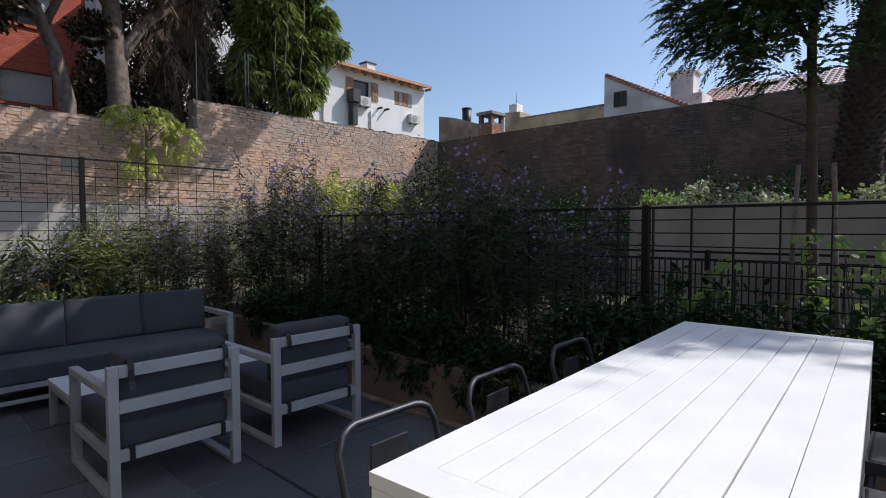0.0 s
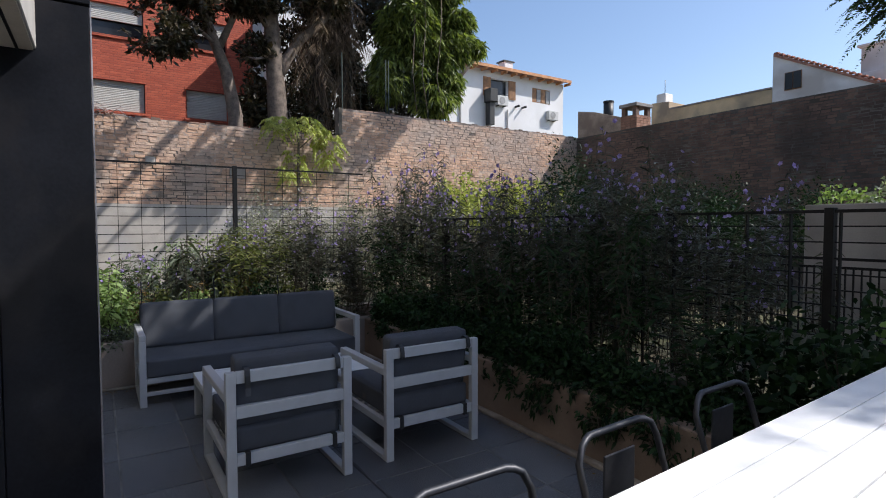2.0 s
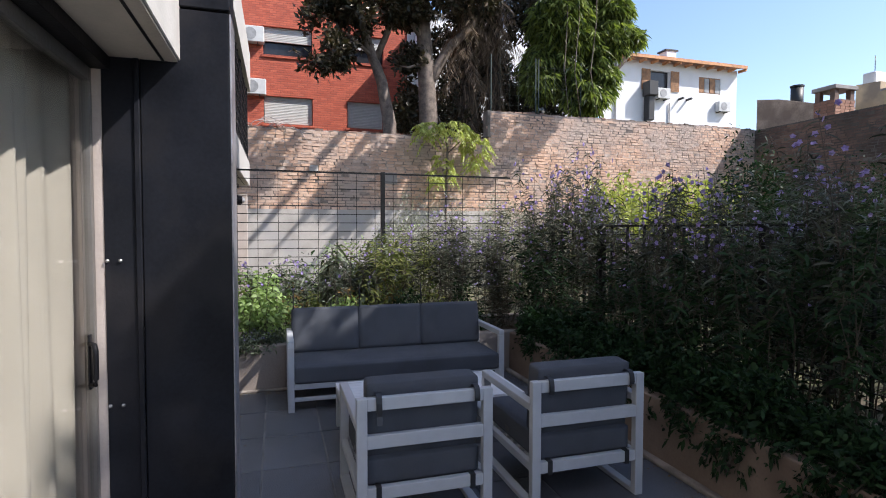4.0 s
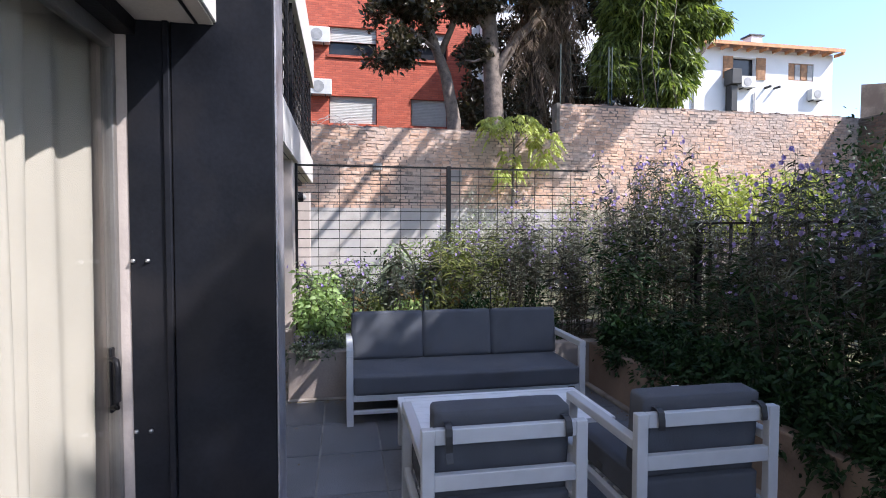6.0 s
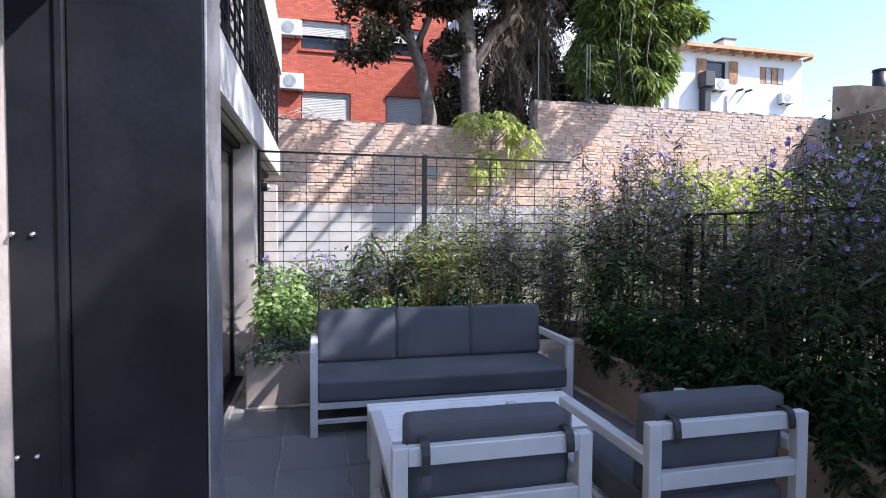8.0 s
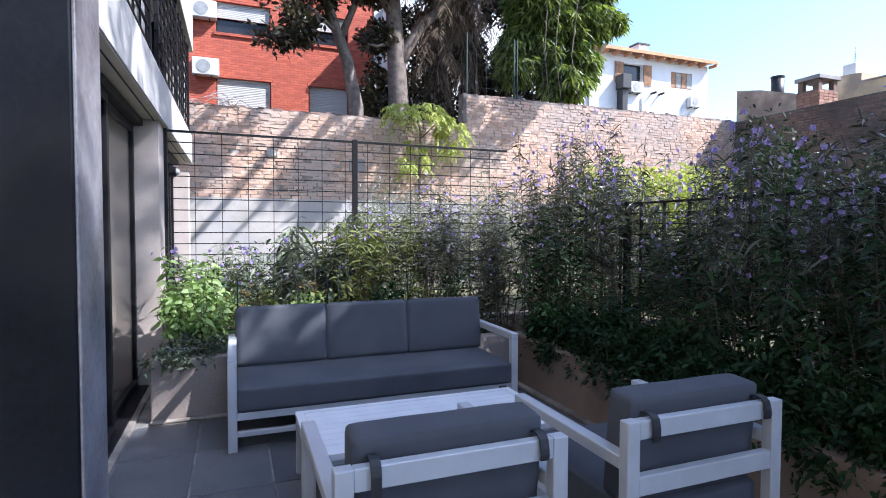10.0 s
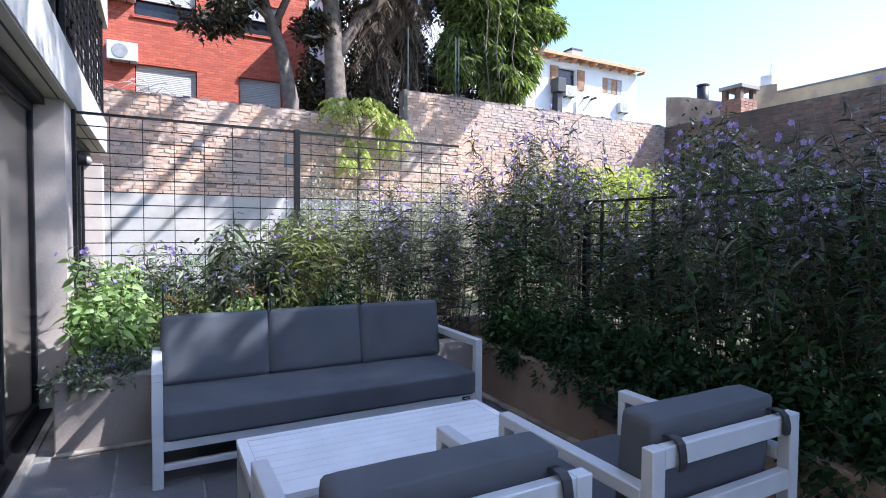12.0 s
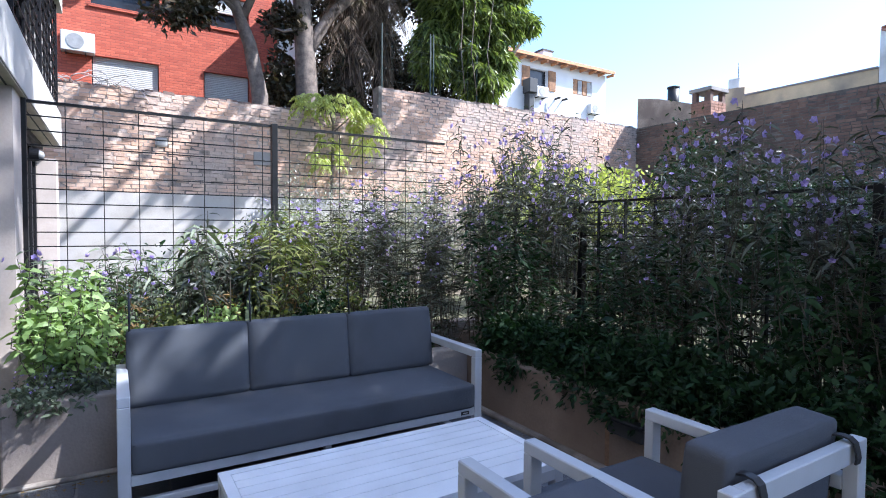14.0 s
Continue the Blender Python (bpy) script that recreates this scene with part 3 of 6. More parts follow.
far_railing()
struct("concrete_wall", [(-3.42, 9.0, 9.0, 9.25, -0.09, 1.85), (-3.42, -3.2, 9.25, 16.6, -0.09, 1.85)], M["concrete"], "grey concrete retaining wall of a raised bed", bevel=0.01)
struct("raised_bed", [(-3.2, 9.0, 9.25, 16.6, 0.0, 1.74)], M["soil"], "dark soil of the raised bed", category="soil")


# ---- boundary walls ----
def brick_wall(name, label, axis, at, lo, hi, zb, ztop, thick, face, pick, bmat, mmat, bl=0.228, course=0.080, seed=1):
    """Mortar core with bricks proud of it on the seen side; the bricks inside pick are parts, the rest one mesh."""
    rnd = random.Random(seed)
    w = thing(name, label, "wall", kind="structure")
    core = []
    for a0, a1, zt in ztop:
        r = (at, at - face * thick, a0, a1) if axis == "y" else (a0, a1, at, at - face * thick)
        x0, x1, y0, y1 = r
        core.append((min(x0, x1), max(x0, x1), min(y0, y1), max(y0, y1), -0.09, zt))
    part("core", boxes(core), mmat, w, "crumbling lime mortar")
    shapes = []
    for k in range(14):
        h, ln = course - 0.008 - 0.016 * rnd.random(), bl - 0.002 - 0.030 * rnd.random()
        bm = box(-ln / 2, ln / 2, -0.012, 0.002 + 0.012 * k / 13, -h / 2, h / 2)
        for v in bm.verts:
            v.co += Vector((rnd.uniform(-1, 1) * 0.011, rnd.uniform(-1, 1) * 0.005, rnd.uniform(-1, 1) * 0.008))
        me = bpy.data.meshes.new("brick")
        bm.to_mesh(me)
        bm.free()
        me.materials.append(bmat)
        shapes.append(me)
    vs, fs = [], []
    row, z = 0, zb + course / 2
    rot = Matrix.Rotation(radians(-90 if face > 0 else 90), 4, "Z") if axis == "y" else (Matrix.Rotation(math.pi, 4, "Z") if face < 0 else Matrix.Identity(4))
    count = 0
    while z < max(t[2] for t in ztop):
        a = lo + (row % 2) * bl / 2 + rnd.uniform(-0.09, 0.09)
        while a < hi:
            top = [t[2] for t in ztop if t[0] <= a < t[1]]
            if top and z + course / 2 < top[0] + 0.01 and rnd.random() > 0.03:
                me = shapes[rnd.randrange(14)]
                zz = z + 0.012 * noise.noise(Vector((a * 0.8, row * 0.3, seed))) + rnd.uniform(-0.006, 0.006)
                p = (at, a, zz) if axis == "y" else (a, at, zz)
                m = Matrix.Translation(p) @ Matrix.Rotation(rnd.uniform(-0.02, 0.02), 4, "X" if axis == "y" else "Y") @ rot
                if pick[0] < a < pick[1] and pick[2] < z < pick[3] and count < 300:
                    count += 1
                    o = new("brick", me)
                    o.parent = w
                    o.matrix_basis = m
                else:
                    off = len(vs)
                    vs.extend(tuple(m @ v.co) for v in me.vertices)
                    fs.extend(tuple(i + off for i in p_.vertices) for p_ in me.polygons)
            a += bl + rnd.uniform(-0.02, 0.02)
        z += course
        row += 1
    r = raw("brickwork", vs, fs, bmat, w)
    r["kind"] = "stuff"
    return w


BX, RY = -15.0, 16.8
struct("wall_back_whitewash", [(BX, BX + 0.035, -0.6, 7.0, -0.09, 2.12)], M["whitewash"], "whitewashed lower band of the boundary wall")
tagged(part("plaster_patch", box(BX - 0.01, BX + 0.045, 1.78, 2.02, 3.10, 3.30, 0.05, 3), M["whitewash"]), "round pale plaster patch on the brick wall", "plaster patch", kind="structure")
tagged(part("plaster_patch", box(BX - 0.01, BX + 0.04, 3.75, 4.15, 2.85, 3.15, 0.01), M["concrete"]), "square cement patch on the brick wall", "plaster patch", kind="structure")


def round_lamp():
    w = thing("wall_lamp", "small round dark lamp on the house wall", "wall lamp", (-7.62, 0.47, 1.98))
    bm = bmesh.new()
    bmesh.ops.create_cone(bm, segments=18, radius1=0.055, radius2=0.05, depth=0.06, cap_ends=True, matrix=Matrix.Translation((0, 0.03, 0)) @ Matrix.Rotation(-math.pi / 2, 4, "X"))
    part("housing", bm, M["frame_dark"], w)
    bm = bmesh.new()
    bmesh.ops.create_uvsphere(bm, u_segments=14, v_segments=8, radius=0.036, matrix=Matrix.Translation((0, 0.06, 0)))
    part("lens", bm, M["ac_grille"], w, "", True)


struct("wall_pier_beyond_fence", [(-7.75, -7.28, -0.2, 0.44, -0.09, 2.352)], M["pier"], "beige plastered pier beyond the fence")
round_lamp()
# the dark colour stands in for the shadow on this wall end
struct("wall_jog_cap", [(BX - 0.32, BX + 0.03, 6.84, 6.93, 4.30, 5.07)], M["mortar_dark"], "rendered end of the higher wall")


# ---- outdoor furniture ----
def soft_box(x0, x1, y0, y1, z0, z1, r=0.03, puff=0.012):
    """A cushion: rounded box with slightly swollen faces."""
    bm = bmesh.new()
    bmesh.ops.create_cube(bm, size=1)
    bmesh.ops.subdivide_edges(bm, edges=bm.edges[:], cuts=9, use_grid_fill=True)
    c = Vector(((x0 + x1) / 2, (y0 + y1) / 2, (z0 + z1) / 2))
    h = Vector(((x1 - x0) / 2, (y1 - y0) / 2, (z1 - z0) / 2))
    for v in bm.verts:
        n = v.co * 2
        q = []
        for i in range(3):
            s = n[i]
            s = math.copysign(1 - (1 - abs(s)) ** 2.2, s)
            q.append(s * h[i])
        q = Vector(q)
        inner = Vector([max(-(h[i] - r), min(h[i] - r, q[i])) for i in range(3)])
        d = q - inner
        if d.length > 1e-6:
            on = [abs(n[i]) > 0.999 for i in range(3)]
            if sum(on) >= 1:
                d = d.normalized() * r
                q = inner + d
        e = [1 - min(1, abs(n[i])) ** 4 for i in range(3)]
        for i in range(3):
            if abs(n[i]) > 0.999:
                j, k = (i + 1) % 3, (i + 2) % 3
                q[i] += math.copysign(puff * e[j] * e[k], n[i])
        q += Vector([noise.noise((q + c) * 7 + Vector((i * 9, 0, 0))) * 0.0025 for i in range(3)])
        v.co = c + q
    return bm


def piping(name, x0, x1, y0, y1, z, r, parent, plane="z"):
    if plane == "z":
        pts = [(x0, y0, z), (x1, y0, z), (x1, y1, z), (x0, y1, z), (x0, y0, z)]
    else:
        pts = [(z, x0, y0), (z, x1, y0), (z, x1, y1), (z, x0, y1), (z, x0, y0)]
    return tube(name, pts, r, M["seam"], parent, 5)


def badge(parent, x, y, z, axis):
    if axis == "x":
        part("badge", box(x, x + 0.004, y, y + 0.06, z, z + 0.022), M["badge"], parent, "small black maker's badge")
        part("badge_mark", box(x + 0.004, x + 0.006, y + 0.012, y + 0.048, z + 0.008, z + 0.013), M["badge_mark"], parent)
    else:
        part("badge", box(x, x + 0.06, y - 0.004, y, z, z + 0.03), M["badge"], parent, "small black maker's badge")


def sofa():
    s = thing("sofa", "silver aluminium outdoor sofa with charcoal canvas cushions", "sofa", (-5.5, 2.05, 0))
    X0, X1, Y0, Y1 = -0.34, 0.38, -1.02, 1.03
    a = M["alu"]
    for y in (Y0, Y1 - 0.055):
        part("front_leg", box(X1 - 0.045, X1, y, y + 0.055, 0, 0.575, 0.003), a, s)
        part("back_leg", box(X0, X0 + 0.045, y, y + 0.055, 0, 0.575, 0.003), a, s)
        part("armrest", box(X0, X1, y, y + 0.055, 0.575, 0.625, 0.004), a, s)
        part("runner", box(X0 + 0.045, X1 - 0.045, y, y + 0.055, 0.0, 0.03, 0.003), a, s)
        part("side_rail", box(X0 + 0.045, X1 - 0.045, y + 0.01, y + 0.045, 0.20, 0.25, 0.003), a, s)
    part("seat_rail", box(X1 - 0.04, X1 - 0.002, Y0 + 0.055, Y1 - 0.055, 0.20, 0.25, 0.003), a, s)
    part("back_rail", box(X0, X0 + 0.035, Y0 + 0.055, Y1 - 0.055, 0.20, 0.25, 0.003), a, s)
    part("back_rail", box(X0, X0 + 0.035, Y0 + 0.055, Y1 - 0.055, 0.53, 0.58, 0.003), a, s)
    part("stretcher", box(X1 - 0.042, X1 - 0.008, Y0 + 0.055, Y1 - 0.055, 0.092, 0.125, 0.003), a, s)
    part("centre_leg", box(X1 - 0.085, X1 - 0.044, -0.02, 0.02, 0, 0.20, 0.003), a, s)
    for k in range(7):
        x = X0 + 0.06 + k * 0.09
        part("seat_slat", box(x, x + 0.05, Y0 + 0.055, Y1 - 0.055, 0.225, 0.245), a, s)
    sc = part("seat_cushion", soft_box(X0 + 0.05, X1 + 0.01, Y0 + 0.06, Y1 - 0.06, 0.252, 0.405, 0.016, 0.006), M["cushion"], s, "charcoal canvas seat cushion", True)
    piping("piping", X0 + 0.06, X1 + 0.004, Y0 + 0.066, Y1 - 0.066, 0.392, 0.004, sc)
    w = (Y1 - Y0 - 0.10) / 3
    for k in range(3):
        y0 = Y0 + 0.05 + k * w
        bc = part("back_cushion", soft_box(-0.085, 0.085, 0.004, w - 0.004, 0, 0.425, 0.016, 0.006), M["cushion"], s, "charcoal canvas back cushion", True)
        bc.matrix_basis = pose(-0.24, y0, 0.402, 0, -9, 0)
        piping("piping", 0.018, 0.014, w - 0.018, 0.411, 0.08, 0.0035, bc, "x")
    badge(s, X1 - 0.002, Y1 - 0.16, 0.214, "x")


sofa()


def strap(parent, y, x, z, long):
    """A dark band looped over a rail, with its loose end."""
    line = [(x - 0.062, z - 0.05), (x - 0.050, z - 0.005), (x - 0.034, z + 0.013), (x - 0.012, z + 0.018), (x + 0.010, z + 0.015), (x + 0.024, z + 0.004), (x + 0.031, z - 0.025), (x + 0.033, z - long * 0.7), (x + 0.030 + 0.02 * (long > 0.09), z - long)]
    vs, fs = [], []
    for i, (px, pz) in enumerate(line):
        a, b = line[max(0, i - 1)], line[min(len(line) - 1, i + 1)]
        d = math.hypot(b[0] - a[0], b[1] - a[1])
        nx, nz = -(b[1] - a[1]) / d * 0.003, (b[0] - a[0]) / d * 0.003
        for s, w in ((1, -0.015), (1, 0.015), (-1, 0.015), (-1, -0.015)):
            vs.append((px + s * nx, y + w, pz + s * nz))
        if i:
            k = 4 * i
            fs += [(k - 4 + j, k - 4 + (j + 1) % 4, k + (j + 1) % 4, k + j) for j in range(4)]
    fs += [(3, 2, 1, 0), tuple(4 * (len(line) - 1) + j for j in range(4))]
    raw("strap", vs, fs, M["strap"], parent)["label"] = "black fastening strap"


def armchair(loc, rz, label, loose):
    c = thing("armchair", label, "armchair", loc, "armchairs at the coffee table", rz=rz)
    W, D = 0.374, 0.80
    a = M["alu"]
    for y in (-W, W - 0.055):
        part("back_leg", box(-0.045, 0, y, y + 0.055, 0, 0.752, 0.003), a, c)
        part("front_leg", box(-D, -D + 0.045, y, y + 0.055, 0, 0.575, 0.003), a, c)
        part("armrest", box(-D, -0.045, y, y + 0.055, 0.575, 0.622, 0.004), a, c)
        part("runner", box(-D + 0.045, -0.045, y, y + 0.055, 0, 0.03, 0.003), a, c)
        part("side_rail", box(-D + 0.045, -0.045, y + 0.01, y + 0.045, 0.215, 0.265, 0.003), a, c)
    for z0, z1 in ((0.685, 0.752), (0.485, 0.555), (0.215, 0.28)):
        part("back_rail", box(-0.04, -0.003, -W + 0.055, W - 0.055, z0, z1, 0.003), a, c)
    part("seat_rail", box(-D + 0.003, -D + 0.04, -W + 0.055, W - 0.055, 0.215, 0.265, 0.003), a, c)
    for k in range(7):
        x = -D + 0.07 + k * 0.1
        part("seat_slat", box(x, x + 0.05, -W + 0.055, W - 0.055, 0.24, 0.262), a, c)
    sc = part("seat_cushion", soft_box(-D - 0.01, -0.06, -W + 0.06, W - 0.06, 0.268, 0.415, 0.016, 0.006), M["cushion"], c, "charcoal canvas seat cushion", True)
    piping("piping", -D - 0.004, -0.066, -W + 0.066, W - 0.066, 0.402, 0.004, sc)
    bc = part("back_cushion", soft_box(-0.065, 0.065, -W + 0.065, W - 0.065, 0, 0.405, 0.014, 0.004), M["cushion"], c, "charcoal canvas back cushion", True)
    bc.matrix_basis = pose(-0.155, 0, 0.41, 0, 5, 0)
    piping("piping", -W + 0.082, 0.012, W - 0.082, 0.394, -0.0625, 0.003, bc, "x")
    piping("piping", -W + 0.082, 0.012, W - 0.082, 0.394, 0.0625, 0.003, bc, "x")
    strap(c, -W + 0.115, -0.02, 0.752, loose)
    strap(c, W - 0.095, -0.02, 0.752, 0.06)
    for y in (-W + 0.115, W - 0.115):
        part("strap", box(-0.045, 0.003, y - 0.014, y + 0.014, 0.205, 0.287), M["strap"], c, "black fastening strap")
    part("badge", box(-0.5, -0.44, -W + 0.052, -W + 0.0555, 0.30, 0.33), M["badge"], c, "small black maker's badge")
    return c


armchair((-2.99, 1.705, 0), 0, "silver aluminium armchair with charcoal canvas cushions", 0.135)
armchair((-3.01, 2.705, 0), 0, "silver aluminium armchair with charcoal cushions beside the planter", 0.075)


def slat_table(name, loc, rz, W, L, H, slats, tmat, lmat, label, leg, apron, border, cat, gap=0.004, end_gap=0.002):
    """A table with lengthways slats inside a flat border."""
    t = thing(name, label, cat, loc, rz=rz)
    th = 0.03
    part("border", boxes([(0, border, 0, L, H - th, H), (W - border, W, 0, L, H - th, H), (border, W - border, 0, border, H - th, H), (border, W - border, L - border, L, H - th, H)]), tmat, t)
    w = (W - 2 * border) / slats
    for k in range(slats):
        part("slat", box(border + k * w + gap / 2, border + (k + 1) * w - gap / 2, border + end_gap, L - border - end_gap, H - th + 0.003, H - 0.75 * end_gap, 0.0012), tmat, t)
    part("underlay", box(border, W - border, border, L - border, H - th - 0.008, H - th), tmat, t)
    ap = H - th - apron
    part("apron", boxes([(0.004, 0.03, leg, L - leg, ap, H - th - 0.001), (W - 0.03, W - 0.004, leg, L - leg, ap, H - th - 0.001), (leg, W - leg, 0.004, 0.03, ap, H - th - 0.001), (leg, W - leg, L - 0.03, L - 0.004, ap, H - th - 0.001)]), lmat, t)
    for x in (0.002, W - leg - 0.002):
        for y in (0.002, L - leg - 0.002):
            part("leg", box(x, x + leg, y, y + leg, 0, H - th - 0.001, 0.003), lmat, t)
    return t


slat_table("coffee_table", (-4.73, 1.40, 0), 0, 0.67, 1.39, 0.35, 8, M["alu_top"], M["alu"], "low silver-white slatted coffee table before the sofa", 0.05, 0.05, 0.045, "coffee table")
slat_table("bar_table", (-0.585, 1.16, 0), 3.1, 0.80, 2.31, 1.0, 6, M["white"], M["white"], "high white slatted table in bright sun", 0.08, 0.05, 0.10, "table", 0.005, 0.0003)


def stool():
    s = thing("bar_stool", "gunmetal bar stool with a curved tube back at the white table", "bar stool", (-0.61, 1.47, 0), "bar stools", rz=0)
    m = M["stool"]
    arc = []
    for k in range(17):
        t = k / 16
        y = -0.185 + 0.37 * t
        e = max(0, abs(y) - 0.115) / 0.07
        arc.append((-0.275 + 0.02 * e, y, 0.972 - 0.06 * (1 - math.sqrt(max(0, 1 - e * e)))))
    pts = [(-0.17, -0.175, 0.68), (-0.22, -0.185, 0.80), *arc, (-0.22, 0.185, 0.80), (-0.17, 0.175, 0.68)]
    tube("back_tube", pts, 0.0105, m, s, 10)
    part("back_panel", box(-0.262, -0.254, -0.072, 0.072, 0.68, 0.905, 0.0035, 2), m, s)
    tube("panel_ridge", [(-0.262, -0.05, 0.888), (-0.264, 0.05, 0.888)], 0.004, m, s, 6)
    part("seat", box(-0.18, 0.18, -0.18, 0.18, 0.665, 0.69, 0.012, 3), m, s)
    part("seat_rim", boxes([(-0.185, -0.17, -0.185, 0.185, 0.64, 0.685), (0.17, 0.185, -0.185, 0.185, 0.64, 0.685), (-0.17, 0.17, -0.185, -0.17, 0.64, 0.685), (-0.17, 0.17, 0.17, 0.185, 0.64, 0.685)]), m, s)
    for sx in (-1, 1):
        for sy in (-1, 1):
            tube("leg", [(sx * 0.165, sy * 0.165, 0.66), (sx * 0.225, sy * 0.225, 0.0)], [0.016, 0.020], m, s, 8)
    for a, b in (((-1, -1), (1, -1)), ((1, -1), (1, 1)), ((1, 1), (-1, 1)), ((-1, 1), (-1, -1))):
        tube("footrest", [(a[0] * 0.203, a[1] * 0.203, 0.25), (b[0] * 0.203, b[1] * 0.203, 0.25)], 0.008, m, s, 6)
    return s


st = stool()
for x, y, rz in ((-0.645, 2.05, 3), (-0.695, 2.68, 2), (0.36, 1.75, 182), (0.33, 2.42, 185), (0.30, 3.02, 181)):
    copy_thing(st, pose(x, y, 0, 0, 0, rz))


# ---- houses beyond the walls ----
def ac_unit(parent, x, y, z, s=1.0):
    a = part("air_conditioner", box(x, x + 0.32 * s, y, y + 0.85 * s, z, z + 0.58 * s, 0.02), M["ac"], parent, "white air conditioner unit")
    bm = bmesh.new()
    bmesh.ops.create_cone(bm, segments=20, radius1=0.22 * s, radius2=0.22 * s, depth=0.02, cap_ends=True, matrix=Matrix.Translation((x + 0.325 * s, y + 0.36 * s, z + 0.29 * s)) @ Matrix.Rotation(math.pi / 2, 4, "Y"))
    part("fan_grille", bm, M["ac_grille"], a)
    for yy in (y + 0.1, y + 0.6 * s):
        part("bracket", box(x - 0.05, x + 0.3 * s, yy, yy + 0.03, z - 0.05, z), M["black"], a)


def wall_with_holes(x, thick, y0, y1, z0, z1, holes):
    """Boxes of a wall in the plane x, on one grid, with openings left out of it."""
    ys = sorted({y0, y1, *[h[0] for h in holes], *[h[1] for h in holes]})
    zs = sorted({z0, z1, *[h[2] for h in holes], *[h[3] for h in holes]})
    cells = [(a, b, c, d) for a, b in zip(ys[:-1], ys[1:]) for c, d in zip(zs[:-1], zs[1:])]
    return [(x - thick, x, a, b, c, d) for a, b, c, d in cells if not any(h[0] <= a and h[1] >= b and h[2] <= c and h[3] >= d for h in holes)]


def joined(rows):
    """Boxes welded where their corners meet."""
    bm = boxes(rows)
    bmesh.ops.remove_doubles(bm, verts=bm.verts, dist=0.0005)
    return bm


def prism(name, poly, y0, y1, material, parent, label=""):
    """An outline in x and z, drawn out along y."""
    bm = bmesh.new()
    a = [bm.verts.new((x, y0, z)) for x, z in poly]
    b = [bm.verts.new((x, y1, z)) for x, z in poly]
    bm.faces.new(a), bm.faces.new(b[::-1])
    for i in range(len(poly)):
        j = (i + 1) % len(poly)
        bm.faces.new((a[j], a[i], b[i], b[j]))
    bmesh.ops.recalc_face_normals(bm, faces=bm.faces)
    return part(name, bm, material, parent, label)


def red_building():
    X = -22.0
    h = thing("apartment_building", "red brick apartment building with white roller shutters", "building", (X, 0, 0))
    h.matrix_basis = pose(0, 0, 0)
    wins = []
    for z0, z1, drop in ((5.6, 6.66, 1.0), (8.2, 9.28, 0.5), (10.9, 11.98, 0.7)):
        for y0, y1 in ((0.5, 2.32), (3.66, 5.12), (-3.4, -1.6), (-6.8, -5.0)):
            wins.append((y0, y1, z0, z1, drop))
    part("wall", joined(wall_with_holes(X, 0.3, -9.0, 6.1, -0.09, 14.0, [w[:4] for w in wins])), M["red"], h, "red face-brick wall")
    part("body", box(X - 9, X - 0.6, -9.0, 6.1, -0.09, 13.9), M["room"], h)
    part("corner_pier", box(X - 9, X + 0.05, 6.1, 6.40, -0.09, 14.0), M["gable_white"], h, "white painted corner pier")
    part("roof", box(X - 9, X + 0.25, -9.1, 6.7, 14.0, 14.3), M["concrete"], h)
    for y0, y1, z0, z1, drop in wins:
        w = part("window", box(X - 0.26, X - 0.24, y0, y1, z0, z1), M["dark"], h, "dark window with a roller shutter")
        n = max(2, int(drop * (z1 - z0) / 0.06))
        prof = [(X - 0.14, z1)]
        for k in range(n):
            z = z1 - k * 0.06
            prof += [(X - 0.112, z - 0.006), (X - 0.108, z - 0.03), (X - 0.112, z - 0.052), (X - 0.128, z - 0.058)]
        prof += [(X - 0.14, z1 - n * 0.06)]
        prism("roller_shutter", prof, y0 + 0.03, y1 - 0.03, M["shutter"], w, "white slatted roller shutter")
        part("sill", box(X - 0.3, X + 0.06, y0 - 0.06, y1 + 0.06, z0 - 0.09, z0 - 0.002), M["red"], w)
        part("lintel", box(X - 0.01, X + 0.012, y0 - 0.05, y1 + 0.05, z1 + 0.002, z1 + 0.2), M["red"], w)
    ac_unit(h, X + 0.01, -0.25, 6.62)
    ac_unit(h, X + 0.01, -0.30, 8.55)


red_building()


def white_block():
    """Stands forward of the red building and throws its shade on it."""
    F = -20.3
    b = thing("apartment_building", "plain white building half hidden behind the trees", "building", (F, 10, 0))
    b.matrix_basis = pose(0, 0, 0)
    wins = [(7.6, 8.7, 5.9, 7.1), (10.6, 11.7, 5.9, 7.1)]
    part("wall", joined(wall_with_holes(F, 0.3, 6.42, 13.2, -0.09, 9.7, wins)), M["house_white"], b)
    for y in (6.42, 12.92):
        part("side_wall", box(-28, F - 0.3, y, y + 0.28, -0.09, 9.7), M["house_white"], b)
    for y0, y1, z0, z1 in wins:
        w = part("window", box(F - 0.26, F - 0.22, y0, y1, z0, z1), M["dark"], b, "dark window")
        part("window_frame", box(F - 0.22, F - 0.18, (y0 + y1) / 2 - 0.03, (y0 + y1) / 2 + 0.03, z0, z1), M["ac"], w)
        part("sill", box(F - 0.3, F + 0.05, y0 - 0.05, y1 + 0.05, z0 - 0.07, z0 - 0.002), M["concrete"], w)
    part("roof", box(-28.1, F + 0.06, 6.40, 13.25, 9.7, 9.85), M["concrete"], b)


white_block()


